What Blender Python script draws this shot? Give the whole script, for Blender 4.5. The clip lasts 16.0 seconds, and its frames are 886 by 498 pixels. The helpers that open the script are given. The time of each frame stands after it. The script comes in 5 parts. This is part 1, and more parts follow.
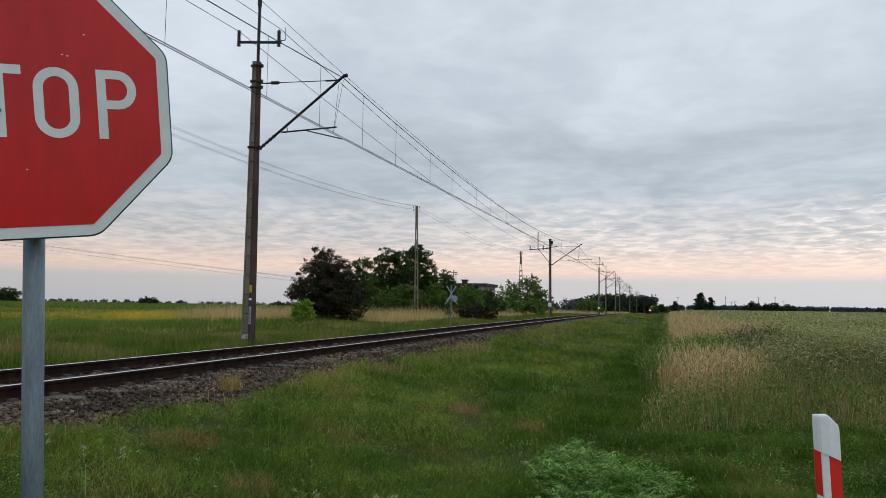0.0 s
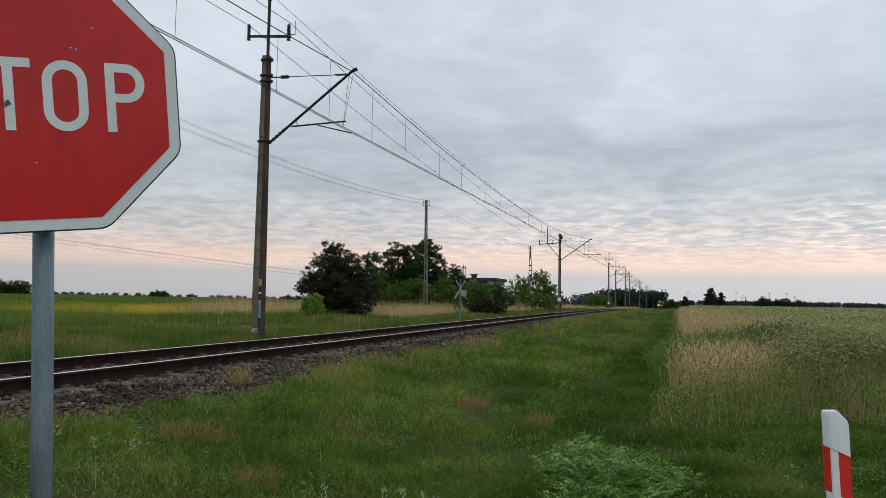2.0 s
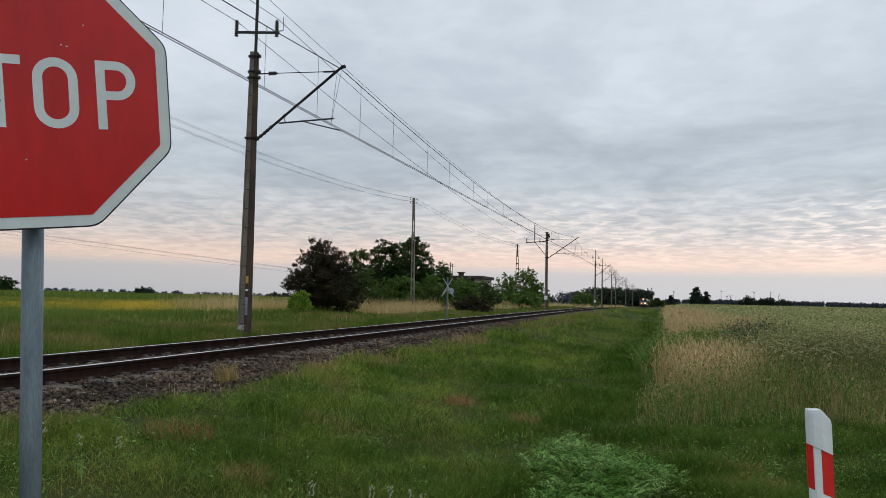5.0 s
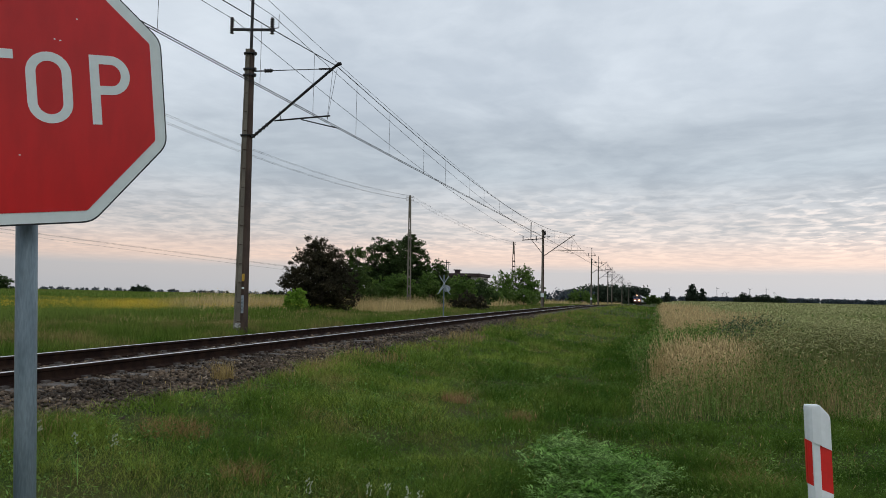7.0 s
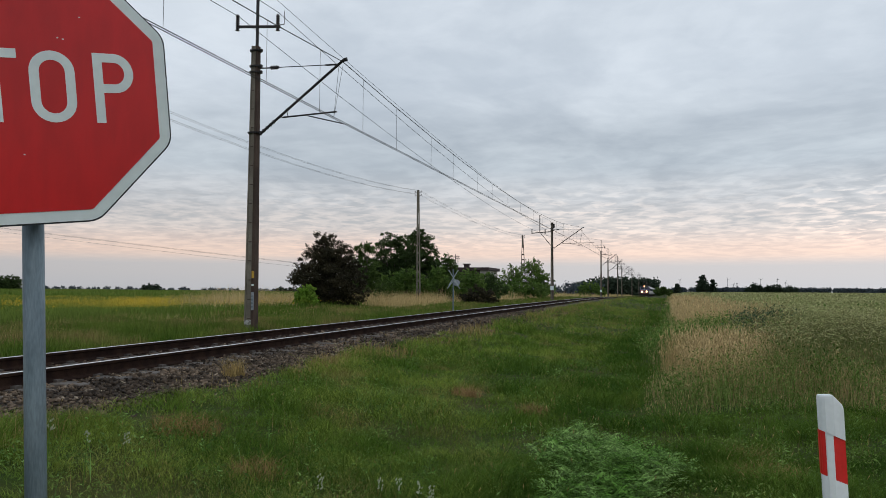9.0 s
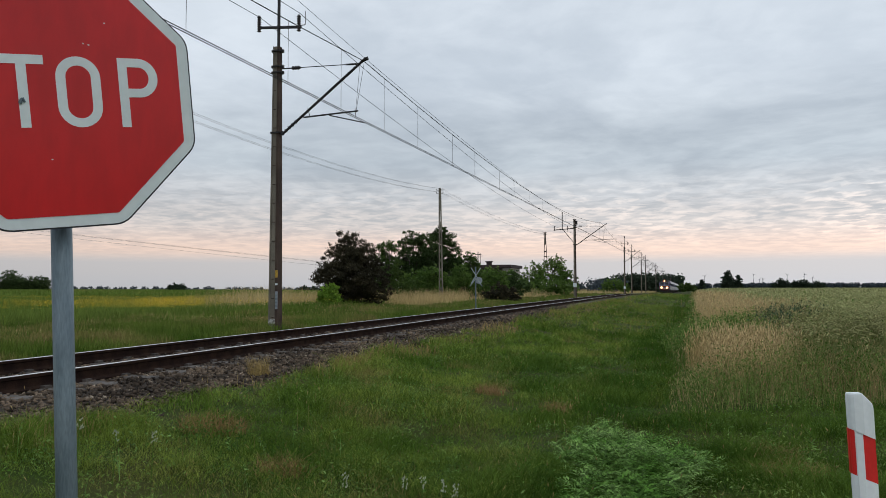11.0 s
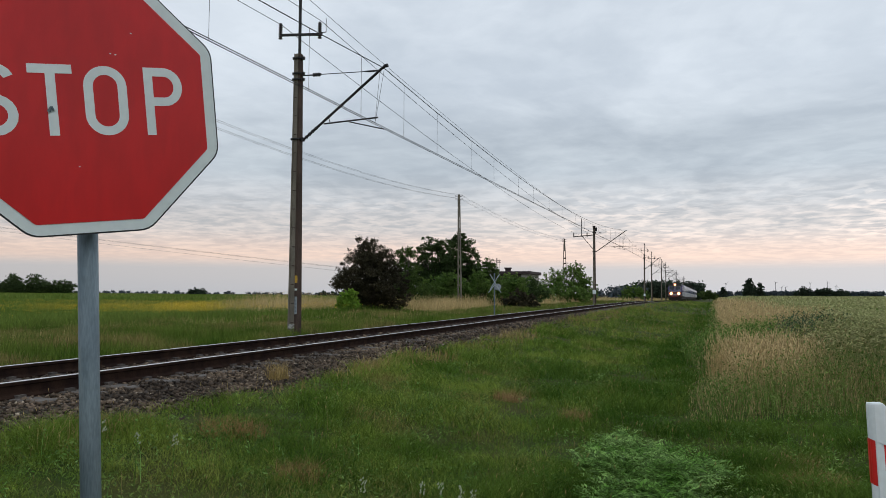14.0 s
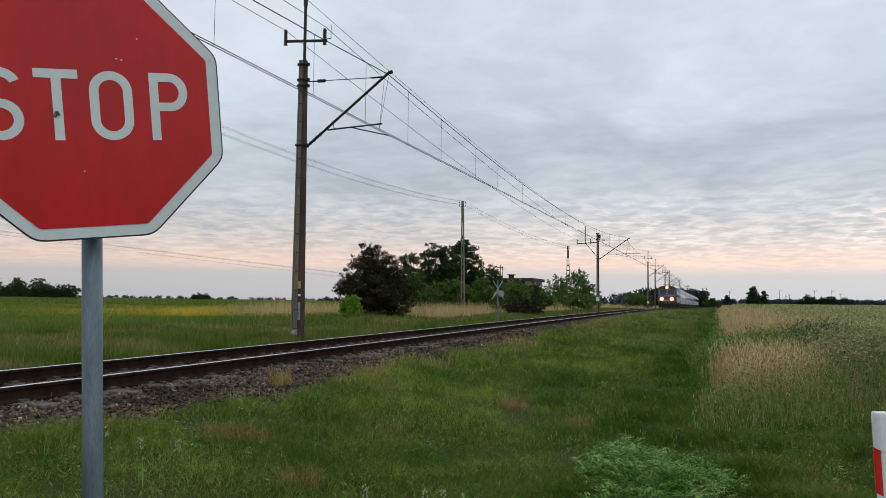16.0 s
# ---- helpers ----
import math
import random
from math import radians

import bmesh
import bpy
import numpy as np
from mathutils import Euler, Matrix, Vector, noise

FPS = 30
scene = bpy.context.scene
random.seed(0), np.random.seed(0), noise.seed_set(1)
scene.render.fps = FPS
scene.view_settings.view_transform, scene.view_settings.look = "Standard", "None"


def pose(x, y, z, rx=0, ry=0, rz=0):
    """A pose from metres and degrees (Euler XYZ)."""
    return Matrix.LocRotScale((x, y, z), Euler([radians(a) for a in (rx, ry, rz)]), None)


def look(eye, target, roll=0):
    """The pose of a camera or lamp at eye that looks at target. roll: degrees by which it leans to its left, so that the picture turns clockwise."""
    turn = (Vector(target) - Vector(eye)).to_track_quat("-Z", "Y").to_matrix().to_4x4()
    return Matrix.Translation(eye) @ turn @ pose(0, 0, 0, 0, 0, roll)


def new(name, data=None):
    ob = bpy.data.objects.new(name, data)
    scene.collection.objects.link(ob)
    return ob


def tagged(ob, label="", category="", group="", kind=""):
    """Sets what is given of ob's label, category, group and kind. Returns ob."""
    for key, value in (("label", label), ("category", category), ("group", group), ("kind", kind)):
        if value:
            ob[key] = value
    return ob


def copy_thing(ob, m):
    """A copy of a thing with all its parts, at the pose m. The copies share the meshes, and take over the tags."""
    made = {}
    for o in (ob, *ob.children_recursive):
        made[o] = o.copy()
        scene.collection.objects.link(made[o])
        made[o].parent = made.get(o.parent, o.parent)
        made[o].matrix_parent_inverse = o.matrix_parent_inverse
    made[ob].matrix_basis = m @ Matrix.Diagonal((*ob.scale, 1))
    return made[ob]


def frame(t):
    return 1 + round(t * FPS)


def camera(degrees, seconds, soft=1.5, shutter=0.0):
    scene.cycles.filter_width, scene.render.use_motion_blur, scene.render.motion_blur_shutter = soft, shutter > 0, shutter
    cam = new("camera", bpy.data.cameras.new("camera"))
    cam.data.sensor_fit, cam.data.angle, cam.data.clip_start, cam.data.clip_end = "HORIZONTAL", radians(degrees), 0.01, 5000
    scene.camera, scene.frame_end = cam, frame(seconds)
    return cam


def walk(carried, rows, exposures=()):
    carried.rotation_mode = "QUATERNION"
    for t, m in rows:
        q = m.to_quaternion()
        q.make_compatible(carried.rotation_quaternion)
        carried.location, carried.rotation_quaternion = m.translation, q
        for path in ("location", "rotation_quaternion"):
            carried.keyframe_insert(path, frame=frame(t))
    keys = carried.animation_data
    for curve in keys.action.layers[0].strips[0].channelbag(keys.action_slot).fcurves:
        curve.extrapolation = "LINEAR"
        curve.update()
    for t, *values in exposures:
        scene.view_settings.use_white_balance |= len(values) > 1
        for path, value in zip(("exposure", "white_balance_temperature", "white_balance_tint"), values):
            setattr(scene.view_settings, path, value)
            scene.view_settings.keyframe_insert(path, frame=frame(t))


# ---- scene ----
cam = camera(60.0, 16.0, soft=0.8)
EYE = 1.6


def seen_from(t, x, y, z, yaw, pitch, roll):
    return t, pose(x, y, EYE + z, 90 + pitch, 0, yaw) @ pose(0, 0, 0, 0, 0, roll)


walk(cam, [seen_from(*row) for row in (
    (0.0, 0.000, -0.000, 0.000, -0.000, 4.230, 0.800),
    (0.5, 0.003, -0.000, -0.000, -0.042, 4.051, 0.836),
    (1.0, 0.005, 0.004, -0.000, -0.128, 3.796, 0.842),
    (1.5, 0.010, 0.003, -0.001, 0.286, 3.682, 0.947),
    (2.0, 0.007, 0.003, -0.002, 0.702, 3.806, 0.996),
    (2.5, 0.006, 0.005, -0.001, 0.645, 3.912, 0.885),
    (3.0, 0.005, -0.001, -0.000, 0.300, 3.923, 0.798),
    (3.5, 0.007, -0.007, 0.002, 0.287, 3.725, 0.811),
    (6.0, -0.010, -0.014, 0.001, -0.663, 3.654, 1.297),
    (6.5, -0.011, -0.011, -0.001, -0.715, 3.811, 1.180),
    (7.0, -0.007, 0.003, -0.004, -0.545, 3.489, 1.100),
    (7.5, -0.009, 0.016, -0.001, -1.049, 3.397, 0.969),
    (8.0, -0.010, 0.020, -0.003, -0.944, 3.175, 0.577),
    (8.5, -0.004, 0.023, -0.001, -0.630, 3.118, 0.391),
    (9.0, 0.000, 0.018, -0.005, 0.124, 3.063, 0.316),
    (9.5, -0.002, 0.018, -0.003, 0.937, 2.816, 0.110),
    (12.0, 0.002, 0.010, 0.002, 1.976, 3.145, -0.065),
    (12.5, 0.003, -0.002, 0.001, 2.235, 3.489, -0.035),
    (13.0, 0.002, -0.004, 0.001, 2.689, 3.530, -0.015),
    (13.5, -0.000, 0.004, 0.004, 2.987, 3.433, 0.050),
    (14.0, 0.002, -0.006, 0.003, 3.195, 3.343, 0.263),
    (14.5, -0.004, 0.006, 0.003, 3.193, 3.352, 0.423),
    (15.0, -0.000, -0.000, 0.002, 3.181, 3.469, 0.541),
    (15.5, 0.001, -0.008, 0.002, 3.151, 3.785, 0.545),
    (16.0, -0.000, -0.003, 0.003, 3.453, 3.819, 0.571),
)], exposures=((0.0, -0.05), (9.0, -0.05), (12.0, 0.01), (16.0, 0.01)))

# ---- the line of the track: u across it (to the camera's side), v along it ----
ALONG = Vector((0.2785, 0.9604, 0))
ACROSS = Vector((0.9604, -0.2785, 0))
FOOT = Vector((-7.333, 2.126, 0))
TURN = math.degrees(math.atan2(-ALONG.x, ALONG.y))
FALL = 0.0034


def plain_z(v):
    return 0.68 - FALL * (v - 13)


def rail_z(v):
    """Height of the rail heads: a long low crest before the line falls away with the plain."""
    z = np.interp(v, (-40, 8, 14, 20, 28, 36, 50, 64, 78, 92, 106, 122, 140, 158, 176, 200, 230, 270, 900),
                  (0.62, 0.675, 0.69, 0.712, 0.742, 0.768, 0.805, 0.838, 0.858, 0.85, 0.78, 0.645, 0.48, 0.36, 0.27, 0.145, -0.005, -0.19, -2.336))
    return float(z) if np.ndim(z) == 0 else z


def W(u, v, z=0.0):
    p = FOOT + ACROSS * u + ALONG * v
    return Vector((p.x, p.y, z))


def uv_of(x, y):
    d = np.stack([np.asarray(x) - FOOT.x, np.asarray(y) - FOOT.y])
    return d[0] * ACROSS.x + d[1] * ACROSS.y, d[0] * ALONG.x + d[1] * ALONG.y


def ground_z(x, y):
    u, v = uv_of(x, y)
    z = np.interp(u, (-4500, -900, -200, -60, -8, -4, -2.4, -1.5, 1.5, 2.3, 3.0, 4.2, 5.6, 7.4, 9, 14, 60, 900),
                  (9.0, 4.0, 1.3, 0.62, 0.55, 0.5, 0.43, 0.47, 0.47, 0.43, 0.34, 0.2, 0.06, 0.0, 0.02, 0.1, 0.1, -1.0))
    r = np.hypot(x, y)
    rise = np.clip((v - 32) / 60, 0, 1)
    z = z + 0.48 * rise * rise * (3 - 2 * rise) * np.interp(u, (2.3, 3.4, 8, 14), (0, 1, 1, 0))
    bumps = 0.025 * np.sin(x * 1.7 + np.sin(y * 1.3)) * np.sin(y * 1.9 + 0.6) + 0.02 * np.sin(x * 0.6 - y * 0.45)
    return z + bumps * np.clip((np.abs(u) - 2.6) / 1.5, 0, 1) * np.clip(r / 4, 0, 1) + (plain_z(v) - 0.68) * np.interp(u, (9, 17), (1, 0)) + (rail_z(v) - plain_z(v)) * np.interp(u, (-40, -7, 2.4, 3.6), (0, 1, 1, 0))


def gz(x, y):
    return float(ground_z(np.float64(x), np.float64(y)))


# ---- world and light ----
world = bpy.data.worlds.new("overcast_dusk")
scene.world = world
world.use_nodes = True
wn, wl = world.node_tree.nodes, world.node_tree.links
wn.clear()


def wnode(kind, **values):
    n = wn.new(kind)
    for k, v in values.items():
        n.inputs[k].default_value = v
    return n


def wmath(op, a, b=None, c=None):
    n = wn.new("ShaderNodeMath")
    n.operation = op
    for i, s in enumerate((a, b, c)):
        if s is None:
            continue
        if isinstance(s, (int, float)):
            n.inputs[i].default_value = s
        else:
            wl.new(s, n.inputs[i])
    return n.outputs[0]


def wramp(fac, stops):
    n = wn.new("ShaderNodeValToRGB")
    n.color_ramp.interpolation = "EASE"
    for i, (at, col) in enumerate(stops):
        e = n.color_ramp.elements[i] if i < 2 else n.color_ramp.elements.new(at)
        e.position, e.color = at, (*col, 1)
    wl.new(fac, n.inputs[0])
    return n.outputs[0]


def wmix(fac, a, b, blend="MIX"):
    n = wn.new("ShaderNodeMix")
    n.data_type, n.blend_type = "RGBA", blend
    for sock, s in ((n.inputs[0], fac), (n.inputs[6], a), (n.inputs[7], b)):
        if isinstance(s, (int, float)):
            sock.default_value = s
        elif isinstance(s, tuple):
            sock.default_value = (*s, 1)
        else:
            wl.new(s, sock)
    return n.outputs[2]


coord = wn.new("ShaderNodeTexCoord")
split = wn.new("ShaderNodeSeparateXYZ")
wl.new(coord.outputs["Generated"], split.inputs[0])
DX, DY, DZ = split.outputs
up = wmath("MAXIMUM", DZ, 0.0)
flat = wmath("DIVIDE", 1.0, wmath("ADD", up, 0.075))
plane = wn.new("ShaderNodeCombineXYZ")
wl.new(wmath("MULTIPLY", DX, flat), plane.inputs[0])
wl.new(wmath("MULTIPLY", DY, flat), plane.inputs[1])


def clouds(scale, detail, rough, stretch=(1, 1, 1), turn=0.0, distort=0.0):
    m = wn.new("ShaderNodeMapping")
    m.inputs["Scale"].default_value = stretch
    m.inputs["Rotation"].default_value = (0, 0, radians(turn))
    wl.new(plane.outputs[0], m.inputs[0])
    n = wnode("ShaderNodeTexNoise", Scale=scale, Detail=detail, Roughness=rough, Distortion=distort)
    wl.new(m.outputs[0], n.inputs["Vector"])
    return n.outputs["Fac"]


sky = wn.new("ShaderNodeTexSky")
sky.sky_type, sky.sun_disc = "NISHITA", False
sky.sun_elevation, sky.sun_rotation = radians(54), radians(150)
clear = wmix(1.0, sky.outputs[0], (0.05, 0.05, 0.05), "MULTIPLY")
# grey-blue cloud deck, warmer and brighter low down, a bluish haze on the horizon
deck_dark = wramp(up, ((0.0, (0.47, 0.475, 0.505)), (0.030, (0.49, 0.48, 0.50)), (0.047, (0.70, 0.55, 0.49)), (0.09, (0.43, 0.44, 0.46)), (0.17, (0.37, 0.42, 0.475)), (0.28, (0.49, 0.55, 0.62)), (0.6, (0.48, 0.54, 0.62))))
deck_light = wramp(up, ((0.0, (0.54, 0.54, 0.565)), (0.030, (0.58, 0.555, 0.555)), (0.047, (0.89, 0.68, 0.57)), (0.085, (0.74, 0.67, 0.635)), (0.12, (0.62, 0.635, 0.66)), (0.16, (0.53, 0.585, 0.635)), (0.28, (0.665, 0.725, 0.79)), (0.6, (0.72, 0.78, 0.85))))
big = wramp(clouds(0.9, 7, 0.56, (1, 0.7, 1), 30, 0.5), ((0.37, (0, 0, 0)), (0.66, (1, 1, 1))))
fine = wramp(clouds(5.2, 6, 0.55, (1.0, 1.0, 1), 20, 0.35), ((0.37, (0, 0, 0)), (0.66, (1, 1, 1))))
puffs = wramp(clouds(1.0, 3.5, 0.5, (7.2, 5.6, 1), 0, 0.25), ((0.47, (0, 0, 0)), (0.66, (1, 1, 1))))
gaps = wramp(clouds(0.8, 3, 0.5, (1, 0.6, 1), 70, 0.2), ((0.36, (0.25, 0.25, 0.25)), (0.6, (1, 1, 1))))
belt = wramp(up, ((0.040, (0, 0, 0)), (0.062, (1, 1, 1)), (0.105, (0.9, 0.9, 0.9)), (0.150, (0, 0, 0))))
cover = wmix(wramp(up, ((0.07, (0.66, 0.66, 0.66)), (0.19, (0.2, 0.2, 0.2)))), big, fine)
cover = wmix(wramp(up, ((0.022, (0, 0, 0)), (0.06, (1, 1, 1)))), (0.45, 0.45, 0.45), cover)
deck = wmix(cover, deck_dark, deck_light)
glow = wmath("MULTIPLY", wmath("MULTIPLY", puffs, gaps), wmath("MULTIPLY", belt, wmath("MULTIPLY_ADD", DX, 0.75, 0.52)))
deck = wmix(glow, deck, wramp(up, ((0.05, (0.98, 0.74, 0.62)), (0.09, (0.90, 0.79, 0.73)), (0.14, (0.78, 0.78, 0.78)))))
west = wmath("MULTIPLY_ADD", DX, wmath("MULTIPLY_ADD", wmath("MINIMUM", up, 0.25), -1.1, 0.30), 0.98)
tone = wn.new("ShaderNodeCombineXYZ")
for i in range(3):
    wl.new(west, tone.inputs[i])
colour = wmix(1.0, wmix(0.9, clear, deck), tone.outputs[0], "MULTIPLY")
back = wnode("ShaderNodeBackground", Strength=1.25)
wl.new(colour, back.inputs[0])
wl.new(back.outputs[0], wn.new("ShaderNodeOutputWorld").inputs[0])

sun = new("sun", bpy.data.lights.new("sun", "SUN"))
sun.data.energy, sun.data.angle, sun.data.color = 0.45, radians(30), (1.0, 0.93, 0.86)
sun.matrix_world = look((0, 0, 50), (-15, 26, 8))


# ---- materials ----
def material(name, a, b=None, scale=4.0, rough=0.7, metal=0.0, bump=0.0, fine_scale=None, island=0.0, obj=0.0, stretch=None, stops=(0.35, 0.65),
             third=None, third_scale=0.5, third_stops=(0.5, 0.62), spec=0.5, emit=None, power=0.0, grit=0.35, leafy=0.0):
    m = bpy.data.materials.new(name)
    m.use_nodes = True
    n, l = m.node_tree.nodes, m.node_tree.links
    p = n["Principled BSDF"]
    p.inputs["Roughness"].default_value, p.inputs["Metallic"].default_value = rough, metal
    p.inputs["Specular IOR Level"].default_value = spec
    geo = n.new("ShaderNodeNewGeometry")
    tc = n.new("ShaderNodeTexCoord")
    at = tc.outputs["Object"]
    if stretch:
        mp = n.new("ShaderNodeMapping")
        mp.inputs["Scale"].default_value = stretch
        l.new(at, mp.inputs[0])
        at = mp.outputs[0]

    def tex(s, d=5.0, vec=None):
        t = n.new("ShaderNodeTexNoise")
        t.inputs["Scale"].default_value, t.inputs["Detail"].default_value = s, d
        l.new(vec or at, t.inputs["Vector"])
        return t.outputs["Fac"]

    def ramp(s, lo, hi):
        r = n.new("ShaderNodeMapRange")
        r.inputs[1].default_value, r.inputs[2].default_value = lo, hi
        r.interpolation_type = "SMOOTHSTEP"
        l.new(s, r.inputs[0])
        return r.outputs[0]

    def mix(f, c1, c2, blend="MIX"):
        x = n.new("ShaderNodeMix")
        x.data_type, x.blend_type = "RGBA", blend
        for sock, s in ((x.inputs[0], f), (x.inputs[6], c1), (x.inputs[7], c2)):
            if isinstance(s, (int, float)):
                sock.default_value = s
            elif isinstance(s, tuple):
                sock.default_value = (*s, 1)
            else:
                l.new(s, sock)
        return x.outputs[2]

    col = a
    if b:
        col = mix(ramp(tex(scale), *stops), a, b)
        grain = tex(fine_scale or scale * 9, 4)
        col = mix(grit, col, mix(ramp(grain, 0.3, 0.7), (0.35, 0.35, 0.35), (1.0, 1.0, 1.0)), "MULTIPLY")
    if third:
        col = mix(ramp(tex(third_scale, 4, tc.outputs["Object"]), *third_stops), col, third)
    if island or obj:
        rnd = geo.outputs["Random Per Island"] if island else n.new("ShaderNodeObjectInfo").outputs["Random"]
        amount = island or obj
        r = n.new("ShaderNodeMapRange")
        r.inputs[3].default_value, r.inputs[4].default_value = 1 - amount, 1 + amount
        l.new(rnd, r.inputs[0])
        hsv = n.new("ShaderNodeHueSaturation")
        if isinstance(col, tuple):
            hsv.inputs["Color"].default_value = (*col, 1)
        else:
            l.new(col, hsv.inputs["Color"])
        l.new(r.outputs[0], hsv.inputs["Value"])
        col = hsv.outputs[0]
    if isinstance(col, tuple):
        p.inputs["Base Color"].default_value = (*col, 1)
    else:
        l.new(col, p.inputs["Base Color"])
    if bump:
        bp = n.new("ShaderNodeBump")
        bp.inputs["Strength"].default_value, bp.inputs["Distance"].default_value = bump, 0.02
        l.new(tex(fine_scale or scale * 9, 6), bp.inputs["Height"])
        l.new(bp.outputs[0], p.inputs["Normal"])
    if leafy:
        tr, mx = n.new("ShaderNodeBsdfTranslucent"), n.new("ShaderNodeMixShader")
        mx.inputs[0].default_value = leafy
        l.new(col, tr.inputs["Color"])
        l.new(p.outputs[0], mx.inputs[1]), l.new(tr.outputs[0], mx.inputs[2])
        l.new(mx.outputs[0], n["Material Output"].inputs["Surface"])
    if emit:
        p.inputs["Emission Color"].default_value, p.inputs["Emission Strength"].default_value = (*emit, 1), power
    return m


M_SOIL = material("grassy_soil", (0.034, 0.060, 0.010), (0.062, 0.064, 0.017), 1.3, 0.95, bump=0.6, fine_scale=30, third=(0.13, 0.1, 0.05), third_scale=0.35, third_stops=(0.60, 0.74), spec=0.1)
M_STONE = material("ballast_stone", (0.056, 0.042, 0.031), (0.150, 0.111, 0.078), 1.2, 0.9, island=0.75, third=(0.27, 0.225, 0.17), third_scale=11.0, third_stops=(0.6, 0.68), spec=0.2)
M_BED = material("ballast_bed", (0.028, 0.022, 0.017), (0.066, 0.050, 0.038), 14, 0.95, bump=1.0, fine_scale=26, spec=0.2)
M_RUST = material("rusty_rail_steel", (0.020, 0.012, 0.010), (0.036, 0.021, 0.015), 5, 0.9, bump=0.2, fine_scale=60, spec=0.06)
M_SHINE = material("worn_rail_steel", (0.80, 0.79, 0.77), (0.70, 0.69, 0.67), 6, 0.3, metal=1.0)
M_SLEEPER = material("weathered_sleeper", (0.065, 0.056, 0.050), (0.12, 0.105, 0.092), 3, 0.9, bump=0.3, obj=0.25)
M_CONCRETE = material("old_concrete", (0.17, 0.155, 0.125), (0.25, 0.23, 0.185), 1.6, 0.9, bump=0.25, fine_scale=40, third=(0.14, 0.125, 0.10), third_scale=0.8, third_stops=(0.5, 0.7), spec=0.2)
M_CONC_DARK = material("dark_brown_concrete", (0.06, 0.042, 0.034), (0.095, 0.066, 0.052), 2, 0.9, bump=0.2, fine_scale=40, spec=0.2)
M_STEEL = material("dark_painted_steel", (0.020, 0.020, 0.022), (0.036, 0.033, 0.033), 6, 0.6, spec=0.3)
M_INSUL = material("brown_glazed_porcelain", (0.03, 0.02, 0.018), rough=0.3)
M_WIRE = material("weathered_copper_wire", (0.022, 0.022, 0.024), rough=0.6, metal=0.3)
M_ZINC = material("galvanised_steel", (0.125, 0.172, 0.20), (0.19, 0.248, 0.28), 7, 0.5, metal=0.3, stretch=(3, 3, 0.5), bump=0.08, fine_scale=70)
M_RED = material("red_reflective_sheet", (0.60, 0.012, 0.015), (0.53, 0.011, 0.013), 5, 0.3, fine_scale=25, stretch=(1, 1, 0.3), spec=0.4, grit=0.18)
M_SHEET = material("pale_reflective_sheet", (0.72, 0.80, 0.80), (0.67, 0.75, 0.75), 6, 0.45, fine_scale=40, grit=0.08)
M_DARK_EDGE = material("dark_rubbery_edge", (0.03, 0.035, 0.045), rough=0.6)
M_POST_WHITE = material("white_plastic", (0.80, 0.85, 0.86), (0.75, 0.80, 0.81), 8, 0.45, fine_scale=50, grit=0.08)
M_POST_RED = material("red_plastic_band", (0.72, 0.022, 0.018), (0.66, 0.02, 0.016), 9, 0.4, grit=0.1)


# ---- mesh helpers ----
def mesh_from(name, verts, tris):
    verts, tris = np.asarray(verts, np.float32).reshape(-1, 3), np.asarray(tris, np.int32).reshape(-1, 3)
    me = bpy.data.meshes.new(name)
    me.vertices.add(len(verts))
    me.vertices.foreach_set("co", verts.ravel())
    me.loops.add(len(tris) * 3)
    me.loops.foreach_set("vertex_index", tris.ravel())
    me.polygons.add(len(tris))
    me.polygons.foreach_set("loop_start", np.arange(0, len(tris) * 3, 3, dtype=np.int32))
    me.polygons.foreach_set("loop_total", np.full(len(tris), 3, np.int32))
    me.update(calc_edges=True)
    return me


def part(name, bm, mat, parent=None, label="", smooth=False):
    bmesh.ops.recalc_face_normals(bm, faces=bm.faces)
    me = bpy.data.meshes.new(name)
    bm.to_mesh(me)
    bm.free()
    if smooth:
        me.polygons.foreach_set("use_smooth", [True] * len(me.polygons))
    for m in mat if isinstance(mat, (list, tuple)) else (mat,):
        me.materials.append(m)
    ob = new(name, me)
    if parent:
        ob.parent = parent
    return tagged(ob, label)


def box(bm, x0, x1, y0, y1, z0, z1, mi=0, m=None, bevel=0.0):
    vs = [bm.verts.new((x, y, z)) for x in (x0, x1) for y in (y0, y1) for z in (z0, z1)]
    fs = [bm.faces.new([vs[i] for i in q]) for q in ((0, 1, 3, 2), (4, 6, 7, 5), (0, 4, 5, 1), (2, 3, 7, 6), (0, 2, 6, 4), (1, 5, 7, 3))]
    for f in fs:
        f.material_index = mi
    if bevel:
        bmesh.ops.recalc_face_normals(bm, faces=fs)
        es = list({e for f in fs for e in f.edges})
        got = bmesh.ops.bevel(bm, geom=es, offset=bevel, segments=1, affect="EDGES")
        vs = list({v for f in got["faces"] for v in f.verts} | {v for v in vs if v.is_valid})
    if m is not None:
        bmesh.ops.transform(bm, matrix=m, verts=vs)
    return vs


